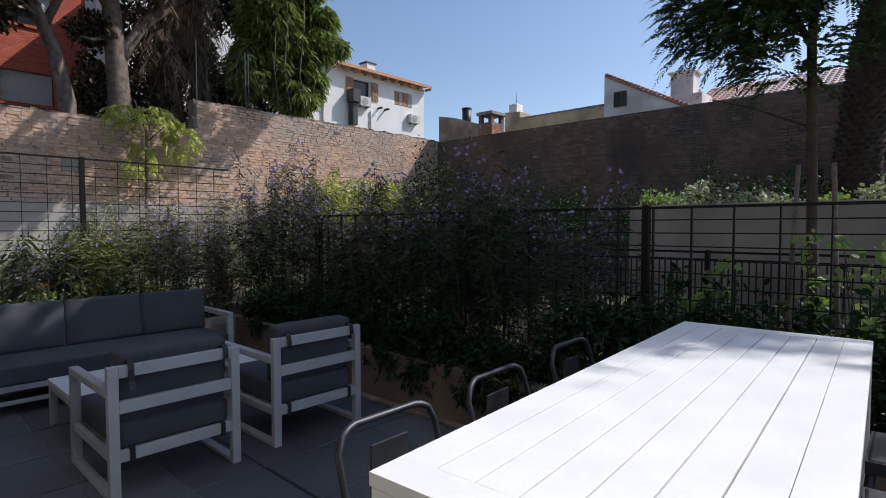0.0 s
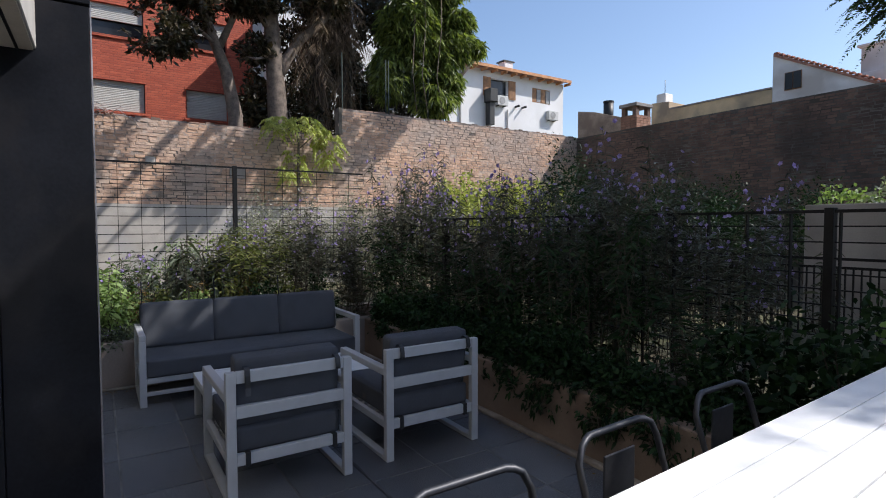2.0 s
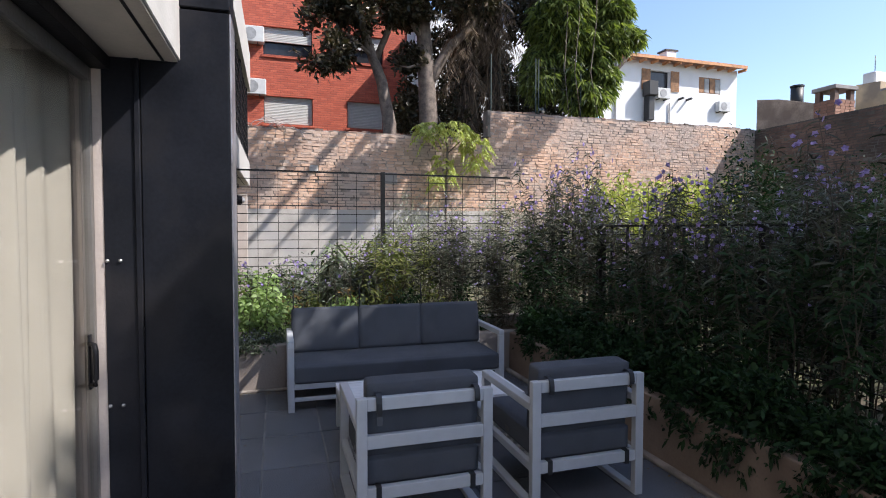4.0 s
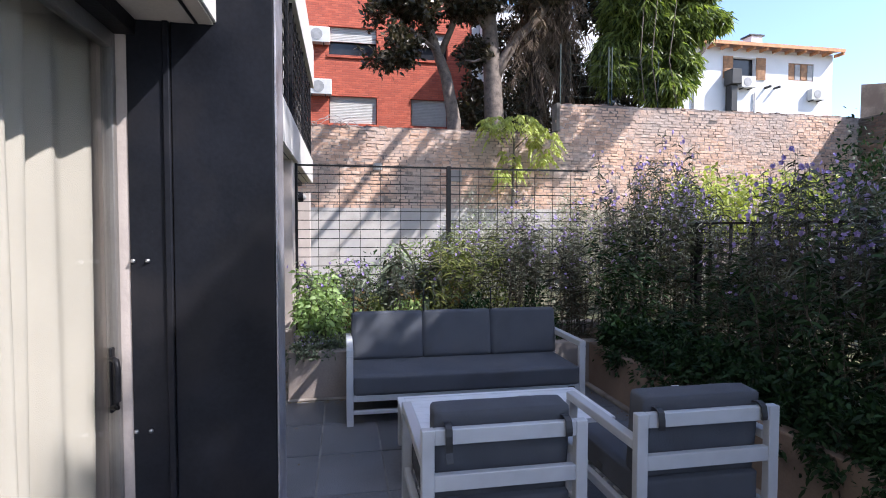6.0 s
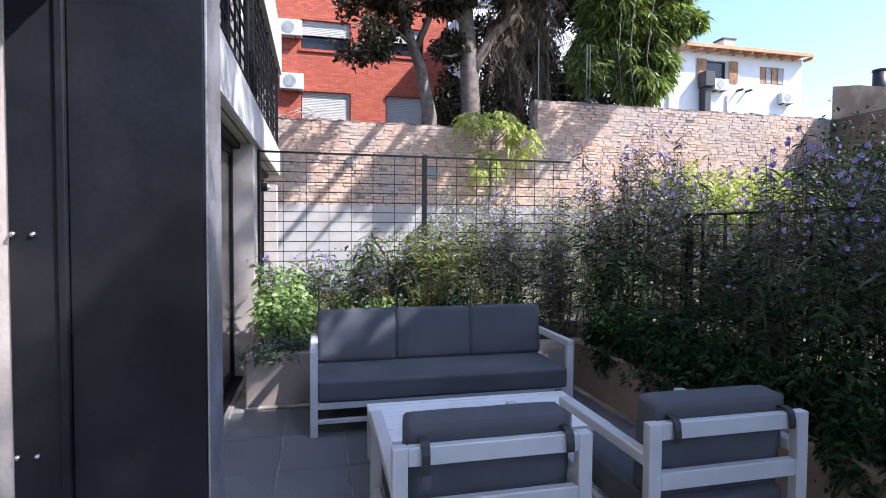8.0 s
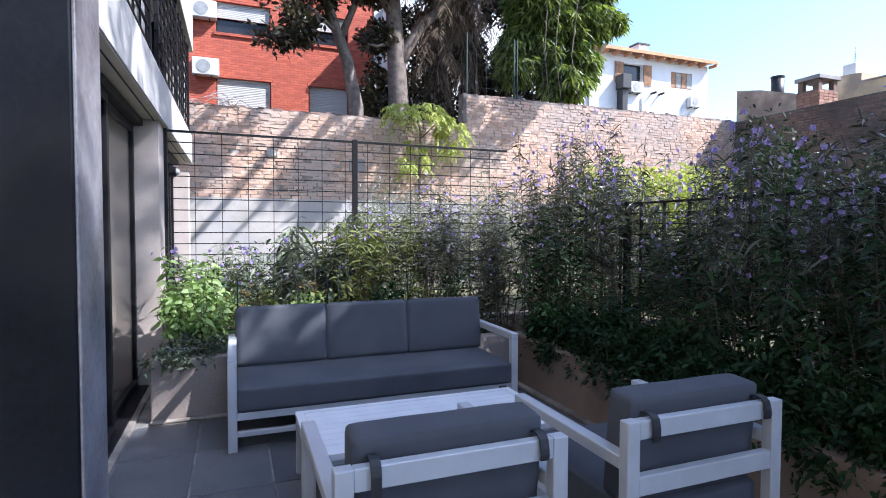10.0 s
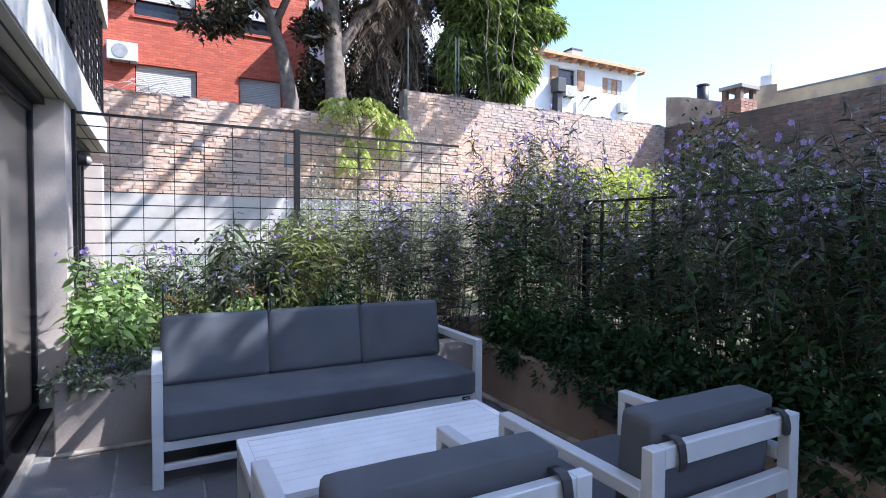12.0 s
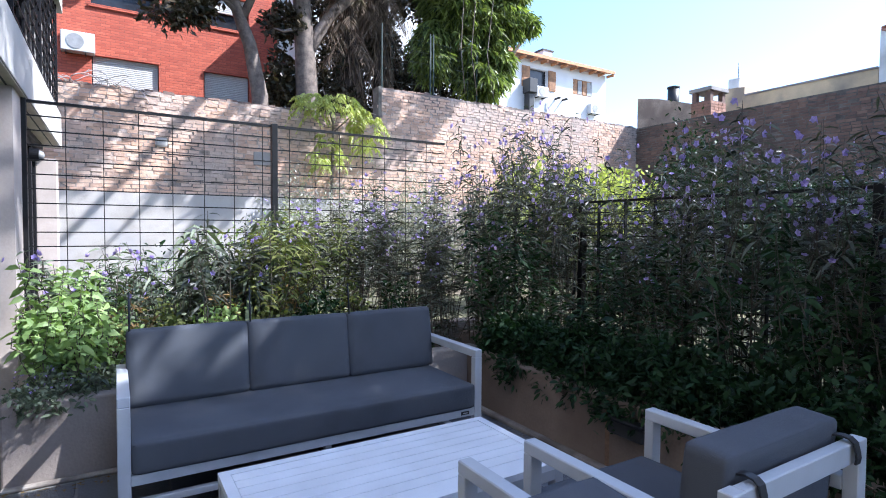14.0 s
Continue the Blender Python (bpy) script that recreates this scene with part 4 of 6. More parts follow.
def white_house():
    X = -23.3
    h = thing("house", "white house with wooden shutters and an orange timber eave", "house", (X, 20, 0))
    h.matrix_basis = pose(0, 0, 0)
    wins = [(18.95, 20.15, 8.62, 9.60), (21.95, 23.35, 8.68, 9.50)]
    part("wall", joined(wall_with_holes(X, 0.3, 16.2, 24.42, -0.09, 10.0, wins)), M["house_white"], h)
    part("side_wall", box(X - 8, X - 0.3, 24.12, 24.42, -0.09, 10.0), M["house_white"], h)
    bm = bmesh.new()
    v = [bm.verts.new(p) for p in ((X + 0.55, 15.9, 10.02), (X + 0.55, 24.55, 10.02), (X - 6, 24.55, 11.3), (X - 6, 15.9, 11.3), (X + 0.55, 15.9, 10.14), (X + 0.55, 24.55, 10.14), (X - 6, 24.55, 11.42), (X - 6, 15.9, 11.42))]
    for q in ((0, 1, 2, 3), (7, 6, 5, 4), (0, 4, 5, 1), (1, 5, 6, 2), (2, 6, 7, 3), (3, 7, 4, 0)):
        bm.faces.new([v[i] for i in q])
    roof = part("roof", bm, M["roof_tile"], h, "clay tile roof")
    for k in range(13):
        y = 16.2 + k * 0.69
        part("rafter", box(X, X + 0.5, y, y + 0.09, 9.88, 10.015), M["eave"], roof, "orange timber rafter end")
    part("fascia_board", box(X + 0.5, X + 0.56, 15.9, 24.55, 9.98, 10.13), M["eave"], roof)
    ch = part("chimney", box(X - 1.6, X - 1.0, 20.75, 21.35, 10.3, 11.05), M["house_white"], roof)
    part("chimney_cap", box(X - 1.65, X - 0.95, 20.65, 21.45, 11.05, 11.12), M["black"], ch)
    w = part("window", box(X - 0.25, X - 0.2, *wins[0][:2], *wins[0][2:]), M["dark"], h, "dark window with open wooden shutters")
    for y0 in (18.42, 20.17):
        sh = part("shutter", box(X + 0.01, X + 0.06, y0, y0 + 0.5, 8.6, 9.62, 0.005), M["wood"], w, "brown wooden shutter")
        for k in range(9):
            z = 8.68 + k * 0.1
            part("louvre", box(X + 0.06, X + 0.075, y0 + 0.06, y0 + 0.44, z, z + 0.07), M["wood"], sh)
    w = part("window", box(X - 0.1, X - 0.05, *wins[1][:2], *wins[1][2:]), M["wood"], h, "closed brown shuttered window")
    for k in range(4):
        y = 21.95 + k * 0.35
        part("shutter_leaf", box(X - 0.05, X - 0.02, y + 0.03, y + 0.32, 8.73, 9.45), M["ac_grille"] if k % 2 else M["wood"], w)
    part("flue", boxes([(X + 0.05, X + 0.45, 18.55, 18.9, 7.0, 8.2), (X + 0.05, X + 0.6, 18.45, 18.98, 8.2, 8.9)], 0.03), M["black"], h, "black flue box")
    ac_unit(h, X + 0.01, 19.2, 8.15, 0.9)
    ac_unit(h, X + 0.01, 23.0, 7.75, 0.9)
    for y in (20.7, 21.2):
        tube("pipe_stub", [(X, y, 8.25), (X + 0.35, y, 8.25)], 0.06, M["black"], h)
    tube("drain_pipe", [(X + 0.06, 20.1, 8.0), (X + 0.06, 20.1, 5.0)], 0.04, M["ac_grille"], h)
    tube("drain_pipe", [(X + 0.06, 16.9, 9.9), (X + 0.06, 16.9, 5.0)], 0.05, M["ac_grille"], h)


white_house()


def right_houses():
    o = thing("parapet_wall", "stained ochre parapet of a flat-roofed house", "building", (-11, 19, 0))
    o.matrix_basis = pose(0, 0, 0)
    prism("wall", [(-13.2, -0.09), (-8.76, -0.09), (-8.76, 5.92), (-12.45, 6.0), (-12.45, 6.24), (-13.2, 6.3)], 19.0, 24.0, M["ochre"], o)
    part("coping", box(-12.44, -8.78, 18.97, 19.3, 5.93, 5.985), M["concrete"], o)
    t = part("tank", box(-13.15, -12.75, 19.2, 19.7, 6.3, 6.66, 0.03), M["gable_white"], o, "small white roof tank")
    tube("aerial", [(-12.9, 19.4, 6.66), (-12.9, 19.4, 7.2)], 0.012, M["black"], t, 5)
    g = thing("house", "white gabled house with a red tiled roof", "house", (-7, 19, 0))
    g.matrix_basis = pose(0, 0, 0)
    prism("gable", [(-8.75, -0.09), (-3.0, -0.09), (-3.0, 4.2), (-5.6, 5.25), (-8.75, 6.95)], 19.0, 19.3, M["gable_white"], g)
    rf = prism("roof", [(-8.72, 6.93), (-5.5, 5.2), (-5.5, 5.28), (-8.72, 7.02)], 18.95, 30, M["roof_tile"], g)
    bm = bmesh.new()
    for k in range(22):
        x = -8.7 + k * 0.146
        box(x, x + 0.12, 18.93, 19.12, 7.0 - k * 0.0782, 7.035 - k * 0.0782, 0, 1, bm)
    part("verge_tile", bm, M["roof_tile"], rf)
    w = part("window", box(-8.38, -7.90, 18.97, 18.995, 5.78, 6.33), M["wood"], g, "small dark shuttered window")
    for k in range(2):
        part("shutter_leaf", box(-8.36 + k * 0.24, -8.15 + k * 0.24, 18.95, 18.97, 5.8, 6.31), M["dark"], w)
    part("chimney", boxes([(-6.82, -6.05, 20.2, 20.9, 5.4, 6.9), (-6.9, -5.97, 20.1, 21.0, 6.9, 6.97), (-6.95, -5.7, 20.0, 21.2, 5.4, 6.1)], 0.01), M["gable_white"], g, "white chimney stack with worn paint")
    r2 = thing("tiled_roof", "long red clay tile roof behind the wall", "roof", (-3, 21, 0))
    r2.matrix_basis = pose(0, 0, 0)
    bm = bmesh.new()
    for j in range(16):
        for i in range(60):
            x, y, z = -6.6 + i * 0.2, 19.4 + j * 0.3, 5.05 + j * 0.13 + 0.012 * (i % 2)
            vs = [bm.verts.new(p) for p in ((x, y, z), (x + 0.19, y, z), (x + 0.19, y + 0.34, z + 0.11), (x, y + 0.34, z + 0.11), (x + 0.095, y, z + 0.05), (x + 0.095, y + 0.34, z + 0.155))]
            bm.faces.new((vs[0], vs[4], vs[5], vs[3]))
            bm.faces.new((vs[4], vs[1], vs[2], vs[5]))
            bm.faces.new((vs[0], vs[1], vs[4]))
    tl = part("tiling", bm, M["roof_tile"], r2)
    tl["kind"] = "stuff"
    part("wall", box(-6.0, 5.4, 19.3, 24.5, -0.09, 5.0), M["gable_white"], r2)
    s = thing("wall_stub", "old rendered wall end with a sloping top", "wall", (-14, 17, 0), kind="structure")
    s.matrix_basis = pose(0, 0, 0)
    prism("wall", [(-15.15, -0.09), (-13.06, -0.09), (-13.06, 5.55), (-14.3, 5.95), (-15.15, 6.12)], 17.02, 17.3, M["tan"], s)
    c = thing("chimney", "brick chimney stack with a slab top", "chimney", (-12.5, 17.3, 0))
    c.matrix_basis = pose(0, 0, 0)
    part("stack", box(-13.05, -12.40, 17.03, 17.86, -0.09, 5.55), M["brick_dark"], c)
    for x in (-13.04, -12.56):
        for y in (17.04, 17.69):
            part("pillar", box(x, x + 0.15, y, y + 0.16, 5.55, 5.85), M["brick_dark"], c)
    part("slab", box(-13.11, -12.34, 16.97, 17.92, 5.85, 5.97, 0.01), M["concrete"], c)
    for r in range(11):
        z = 4.54 + r * 0.09
        for k in range(3):
            x = -13.045 + k * 0.222 - (r % 2) * 0.02 * (k > 0)
            part("brick", box(x, x + 0.2, 17.015, 17.05, z, z + 0.075), M["brick_red"], c)
        for k in range(4):
            y = 17.05 + k * 0.205 - (r % 2) * 0.025 * (k > 0)
            part("brick", box(-12.42, -12.385, y, y + 0.185, z, z + 0.075), M["brick_red"], c)
    k = thing("water_tank", "black plastic water tank", "water tank", (-14.2, 17.7, 5.42))
    bm = bmesh.new()
    bmesh.ops.create_cone(bm, segments=20, radius1=0.19, radius2=0.19, depth=0.95, cap_ends=True, matrix=Matrix.Translation((0, 0, 0.5)))
    part("barrel", bm, M["black"], k, "", True)
    bm = bmesh.new()
    bmesh.ops.create_cone(bm, segments=20, radius1=0.21, radius2=0.21, depth=0.05, cap_ends=True, matrix=Matrix.Translation((0, 0, 0.98)))
    part("lid", bm, M["black"], k)
    part("stand", box(-0.2, 0.2, -0.2, 0.2, -5.51, 0.03), M["concrete"], k)


right_houses()


def wall_mesh_screen():
    """Green wire screen on the higher wall."""
    f = thing("wire_screen", "green wire mesh screen on the brick wall", "fence", (-15.15, 8.5, 5.07))
    f.matrix_basis = pose(0, 0, 0)
    for y in (7.0, 8.45, 8.55, 10.0):
        part("post", box(-15.165, -15.135, y, y + 0.03, 5.05, 6.75), M["green_metal"], f)
    bm = bmesh.new()
    for k in range(5):
        box(-15.153, -15.147, 7.0, 10.0, 5.3 + k * 0.3, 5.304 + k * 0.3, 0, 1, bm)
    for k in range(9):
        box(-15.153, -15.147, 7.3 + k * 0.3, 7.304 + k * 0.3, 5.07, 6.7, 0, 1, bm)
    part("wire_mesh", bm, M["green_metal"], f)


wall_mesh_screen()


# ---- planting ----
def lance_plant(h, stems, seed, spread=0.22, flowers=0.5, leaf="leaf_lance", ll=0.12, lw=0.0135, name="flowering_shrub", droop=0.55):
    """An upright plant of many stems with narrow leaves and violet flowers near the top."""
    rnd = np.random.RandomState(seed)
    sd, lb, lwy, lln, fb, fw, fn = [], [], [], [], [], [], []
    for s in range(stems):
        a, r = rnd.uniform(0, 6.28), spread * math.sqrt(rnd.uniform(0, 1))
        b = np.array([r * math.cos(a) * 0.7, r * math.sin(a) * 0.7, 0])
        hh = h * rnd.uniform(0.68, 1.06)
        tip = b + np.array([math.cos(a) * r * 0.9 + rnd.normal() * 0.06, math.sin(a) * r * 0.9 + rnd.normal() * 0.06, hh])
        mid = (b + tip) / 2 + np.append(rnd.normal(size=2) * 0.04, 0)
        pts = [b, mid, tip]
        sd.append(tube_data([tuple(p) for p in pts], [0.0045, 0.0035, 0.0015], 4))
        shoots = [(b, mid, tip, hh)]
        for k in range(rnd.randint(2, 5)):
            t = rnd.uniform(0.35, 0.85)
            p = b * (1 - t) ** 2 + 2 * mid * t * (1 - t) + tip * t * t
            an = rnd.uniform(0, 6.28)
            ln = rnd.uniform(0.18, 0.42) * h / 1.7
            e = p + np.array([math.cos(an) * 0.45, math.sin(an) * 0.45, 0.85]) * ln
            m2 = (p + e) / 2 + np.array([math.cos(an), math.sin(an), -0.3]) * 0.03
            shoots.append((p, m2, e, ln))
            sd.append(tube_data([tuple(p), tuple(m2), tuple(e)], [0.004, 0.003, 0.0015], 4))
        for p0, p1, p2, ln in shoots:
            n = int(ln / 0.036)
            for i in range(n):
                t = 0.1 + 0.9 * (i + rnd.uniform(-0.4, 0.4)) / n
                p = p0 * (1 - t) ** 2 + 2 * p1 * t * (1 - t) + p2 * t * t
                if ln == hh and t < 0.7 and rnd.uniform() < 0.55:
                    continue
                an = rnd.uniform(0, 6.28)
                for k in range(2):
                    an += math.pi + rnd.normal() * 0.5
                    lb.append(p), lwy.append((math.cos(an), math.sin(an), rnd.uniform(-0.25, 1.1)))
                    lln.append(ll * rnd.uniform(0.5, 1.4) * (1.1 - 0.35 * t))
        if rnd.uniform() < flowers:
            for k in range(rnd.randint(2, 7)):
                q = tip - np.array([0, 0, 0.42 * rnd.uniform() ** 1.5 - 0.03]) + np.append(rnd.normal(size=2) * 0.075, 0)
                nv = np.append(rnd.normal(size=2), rnd.uniform(-0.1, 0.9))
                nv /= np.linalg.norm(nv)
                e1 = np.cross(nv, [0.3, 0.2, 0.93])
                e1 /= np.linalg.norm(e1)
                e2 = np.cross(nv, e1)
                for m in range(5):
                    an = m * 1.2566
                    fb.append(q), fw.append(e1 * math.cos(an) + e2 * math.sin(an) + nv * 0.35), fn.append(nv)
    np.random.seed(seed)
    t = thing(name, "upright shrub with narrow dark leaves and violet flowers", "shrub", group="flowering shrubs in the planter")
    raw("stalk_mass", *merge(sd), M["stem"], t)["kind"] = "stuff"
    lln = np.array(lln)
    raw("foliage", *leaf_data(lb, lwy, lln, lln * (lw / ll) * np.random.uniform(0.8, 1.3, len(lln)), droop), M[leaf], t)
    if fb:
        fl = raw("blossom", *blade_data(fb, fw, 0.022, 0.025, np.array(fn)), M["flower"], t)
        fl["label"], fl["kind"] = "violet trumpet flowers", "stuff"
    return t


def bush(name, label, loc, radii, count, leaf, ll, lw, seed, category="shrub", group="", droop=0.25, twigs=14, lift=0.3, shell=0.55, kind="", core=0.0):
    """A rounded but ragged shrub: twigs from the base, leaves in small sprays round their ends."""
    rnd = np.random.RandomState(seed)
    t = thing(name, label, category, loc, group, kind)
    rx, ry, rz = radii
    sprays = max(6, count // 9)
    u = rnd.normal(size=(sprays, 3))
    u /= np.linalg.norm(u, axis=1, keepdims=True)
    u[:, 2] = np.abs(u[:, 2]) * 1.0 - 0.12
    rad = shell + (1.05 - shell) * rnd.uniform(size=(sprays, 1)) ** 0.6
    rad *= 1 + 0.25 * np.sin(u[:, :1] * 5 + seed) * np.cos(u[:, 1:2] * 4)
    c = u * rad * np.array([rx, ry, rz])
    if core:
        c[:, 2] = core * rz + c[:, 2] * (1 - core) - (0.3 * rz * (1 - core)) * rnd.uniform(size=sprays)
    base = np.repeat(c, 9, 0) + rnd.normal(size=(sprays * 9, 3)) * np.array([rx, ry, min(rz * (1 - core), 1.2 * rx)]) * 0.10
    way = rnd.normal(size=base.shape) * 0.8 + np.repeat(u, 9, 0) * 0.7
    way[:, 2] += lift
    lens = ll * rnd.uniform(0.55, 1.3, len(base))
    np.random.seed(seed)
    raw("foliage", *leaf_data(base, way, lens, lens * lw / ll, droop), M[leaf], t)
    tw = []
    for k in range(twigs):
        e = c[rnd.randint(sprays)] * 0.95
        tw.append(tube_data([(0, 0, -0.05), tuple(e * 0.5 + rnd.normal(size=3) * 0.03), tuple(e)], [0.012, 0.007, 0.003], 4))
    raw("twig_mass", *merge(tw), M["stem"], t)["kind"] = "stuff"
    return t


def planting():
    rnd = random.Random(5)
    tall = [1.45 + 0.15 * k for k in range(5)] + [1.0, 1.15, 1.3]
    kinds = [lance_plant(h, 9, 11 + k, 0.26, 0.85) for k, h in enumerate(tall[:5])]
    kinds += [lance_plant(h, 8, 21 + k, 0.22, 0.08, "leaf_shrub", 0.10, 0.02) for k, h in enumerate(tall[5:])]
    for o in kinds[5:]:
        o["label"] = "leafy dark green shoots without flowers in the planter"
    # height of the hedge along the terrace: two tall clumps with a dip between
    line_x, line_z = (-7.4, -6.1, -5.55, -4.95, -4.55, -3.9, -3.05, -2.72, -2.5, -2.1, -1.6), (2.58, 2.46, 1.98, 1.66, 2.08, 2.10, 2.02, 2.42, 2.32, 1.92, 1.7)
    used = [False] * 8
    spots = []
    x = -7.0
    while x < -1.75:
        for y, low in ((4.0, 0.6), (4.4, 0.02), (4.95, -0.04)):
            if low > 0.3 and x < -5.3:
                continue
            spots.append((x + rnd.uniform(-0.14, 0.14), y + rnd.uniform(-0.08, 0.08), float(np.interp(x, line_x, line_z)) - low * rnd.uniform(0.6, 1.4), low > 0.3))
        x += 0.34
    for x, y, top in ((-6.9, 3.85, 1.9), (-6.5, 3.8, 1.62), (-6.15, 3.95, 1.7), (-5.8, 3.85, 1.45), (-5.5, 4.0, 1.4), (-6.3, 3.5, 1.35), (-6.7, 4.15, 2.1), (-5.95, 4.15, 1.9)):
        spots.append((x, y, top, x > -6.2 and y < 4.1))
    for y in (2.75, 3.1, 3.45):
        for xx in (-6.95, -6.65):
            spots.append((xx + rnd.uniform(-0.08, 0.08), y, 1.72 + 0.28 * (y - 2.75), False))
    for i, (x, y, top, front) in enumerate(spots):
        k = 5 + i % 7 % 3 if front else (i * 3 + i // 5) % 5
        z = 0.37 if y < 4.6 else -0.05
        m = pose(x, y, z, 0, 0, rnd.uniform(0, 360))
        if used[k]:
            o = copy_thing(kinds[k], m)
        else:
            o, used[k] = kinds[k], True
            o.matrix_basis = m
        o.scale = (1, 1, (top - z) / tall[k] * rnd.uniform(0.88, 1.03))
    # thinner, lower stalks by the tall fence
    low = [lance_plant(0.95 + 0.15 * k, 6, 31 + k, 0.2, 0.4, ("leaf_sage", "leaf_lance", "leaf_yellow")[k], 0.13, 0.018, "tall_herb") for k in range(3)]
    for k, o in enumerate(low):
        o["label"] = "loose tall herb with drooping narrow leaves"
        o.matrix_basis = pose(-6.75, 1.25 + 0.5 * k, 0.37, 0, 0, 40 * k)
    for i in range(6):
        copy_thing(low[i % 3], pose(rnd.uniform(-7.1, -6.5), rnd.uniform(0.9, 2.7), 0.37, 0, 0, rnd.uniform(0, 360)))
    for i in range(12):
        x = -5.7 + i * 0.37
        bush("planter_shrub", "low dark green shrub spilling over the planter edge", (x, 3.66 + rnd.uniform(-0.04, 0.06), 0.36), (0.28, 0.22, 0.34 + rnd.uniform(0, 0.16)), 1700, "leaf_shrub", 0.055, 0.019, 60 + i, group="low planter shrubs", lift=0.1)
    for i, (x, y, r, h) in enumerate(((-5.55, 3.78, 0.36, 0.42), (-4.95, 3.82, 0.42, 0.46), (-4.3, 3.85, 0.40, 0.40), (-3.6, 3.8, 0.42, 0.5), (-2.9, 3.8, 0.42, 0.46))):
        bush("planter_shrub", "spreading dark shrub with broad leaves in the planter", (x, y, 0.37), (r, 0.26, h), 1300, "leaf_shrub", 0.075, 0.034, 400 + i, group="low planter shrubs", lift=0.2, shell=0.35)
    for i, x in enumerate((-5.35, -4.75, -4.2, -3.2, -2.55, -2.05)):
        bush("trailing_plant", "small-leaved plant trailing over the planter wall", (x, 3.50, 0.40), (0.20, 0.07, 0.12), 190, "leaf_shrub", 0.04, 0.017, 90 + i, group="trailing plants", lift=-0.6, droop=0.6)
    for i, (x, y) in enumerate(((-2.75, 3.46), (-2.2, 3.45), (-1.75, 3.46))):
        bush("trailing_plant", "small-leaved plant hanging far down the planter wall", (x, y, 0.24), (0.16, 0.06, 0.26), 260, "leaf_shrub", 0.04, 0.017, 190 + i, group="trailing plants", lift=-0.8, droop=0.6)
    for i in range(7):
        bush("planter_shrub", "mixed green shrub behind the sofa", (-6.45 + rnd.uniform(-0.25, 0.2), 0.95 + i * 0.36, 0.36), (0.30, 0.26, 0.58), 1100, ("leaf_fresh", "leaf_yellow", "leaf_fresh", "leaf_yellow", "leaf_shrub", "leaf_yellow", "leaf_shrub")[i], 0.05, 0.022, 110 + i, group="shrubs behind the sofa")
    for i, y in enumerate((1.15, 1.75, 2.2)):
        bush("dry_herb", "tuft of yellowing dry leaves", (-6.55, y, 0.5), (0.18, 0.18, 0.5), 170, "leaf_dry", 0.06, 0.016, 130 + i, group="dry herbs")
    for i, (x, y, h) in enumerate(((-6.22, 0.74, 0.62), (-6.45, 0.70, 0.80), (-6.75, 0.76, 0.74), (-6.32, 0.95, 0.60), (-6.98, 0.72, 0.66))):
        o = lance_plant(h, 11, 140 + i, 0.17, 0.0, "leaf_fresh", 0.088, 0.038, "leafy_plant", 0.6)
        o["label"], o["group"] = "fresh green plant with broad pointed leaves in the planter corner", "leafy plants"
        o.matrix_basis = pose(x, y, 0.37)
    for i, (x, y, h) in enumerate(((-6.85, 1.62, 1.12), (-6.8, 1.95, 1.05), (-6.95, 2.35, 1.2))):
        o = lance_plant(h, 5, 145 + i, 0.10, 0.0, "leaf_sage", 0.24, 0.045, "tall_herb", 1.1)
        o["label"] = "tall herb with large drooping grey-green leaves by the fence"
        o.matrix_basis = pose(x, y, 0.37)
    bush("edging_plant", "grey-green edging plant with tiny blue flowers", (-5.98, 0.68, 0.40), (0.20, 0.20, 0.17), 1300, "leaf_sage", 0.045, 0.017, 142, lift=-0.1, shell=0.3)
    bush("edging_plant", "grey-green edging plant on the planter rim", (-6.12, 0.92, 0.42), (0.18, 0.18, 0.17), 1000, "leaf_sage", 0.045, 0.017, 143, lift=0.0, shell=0.3)
    np.random.seed(77)
    spots = np.random.uniform((-6.18, 0.5, 0.50), (-5.80, 1.0, 0.60), (26, 3))
    b, w = np.repeat(spots, 4, 0), np.random.normal(size=(104, 3)) + np.array([0.6, 0.2, 0.6])
    fl = raw("tiny_flowers", *blade_data(b, w, 0.011, 0.010), M["flower"], None)
    tagged(fl, "tiny pale blue flowers among the edging plants", "flower", kind="stuff")
    # shaded low shrubs at the far end of the white table
    for i in range(9):
        bush("planter_shrub", "low shrub at the end of the white table", (-1.5 + i * 0.42, 4.05 + rnd.uniform(-0.1, 0.1), 0.36), (0.34, 0.32, 0.72 + 0.06 * (i % 3)), 1300, "leaf_fresh" if i > 4 and i % 2 else "leaf_shrub", 0.075, 0.03, 150 + i, group="low planter shrubs")


planting()


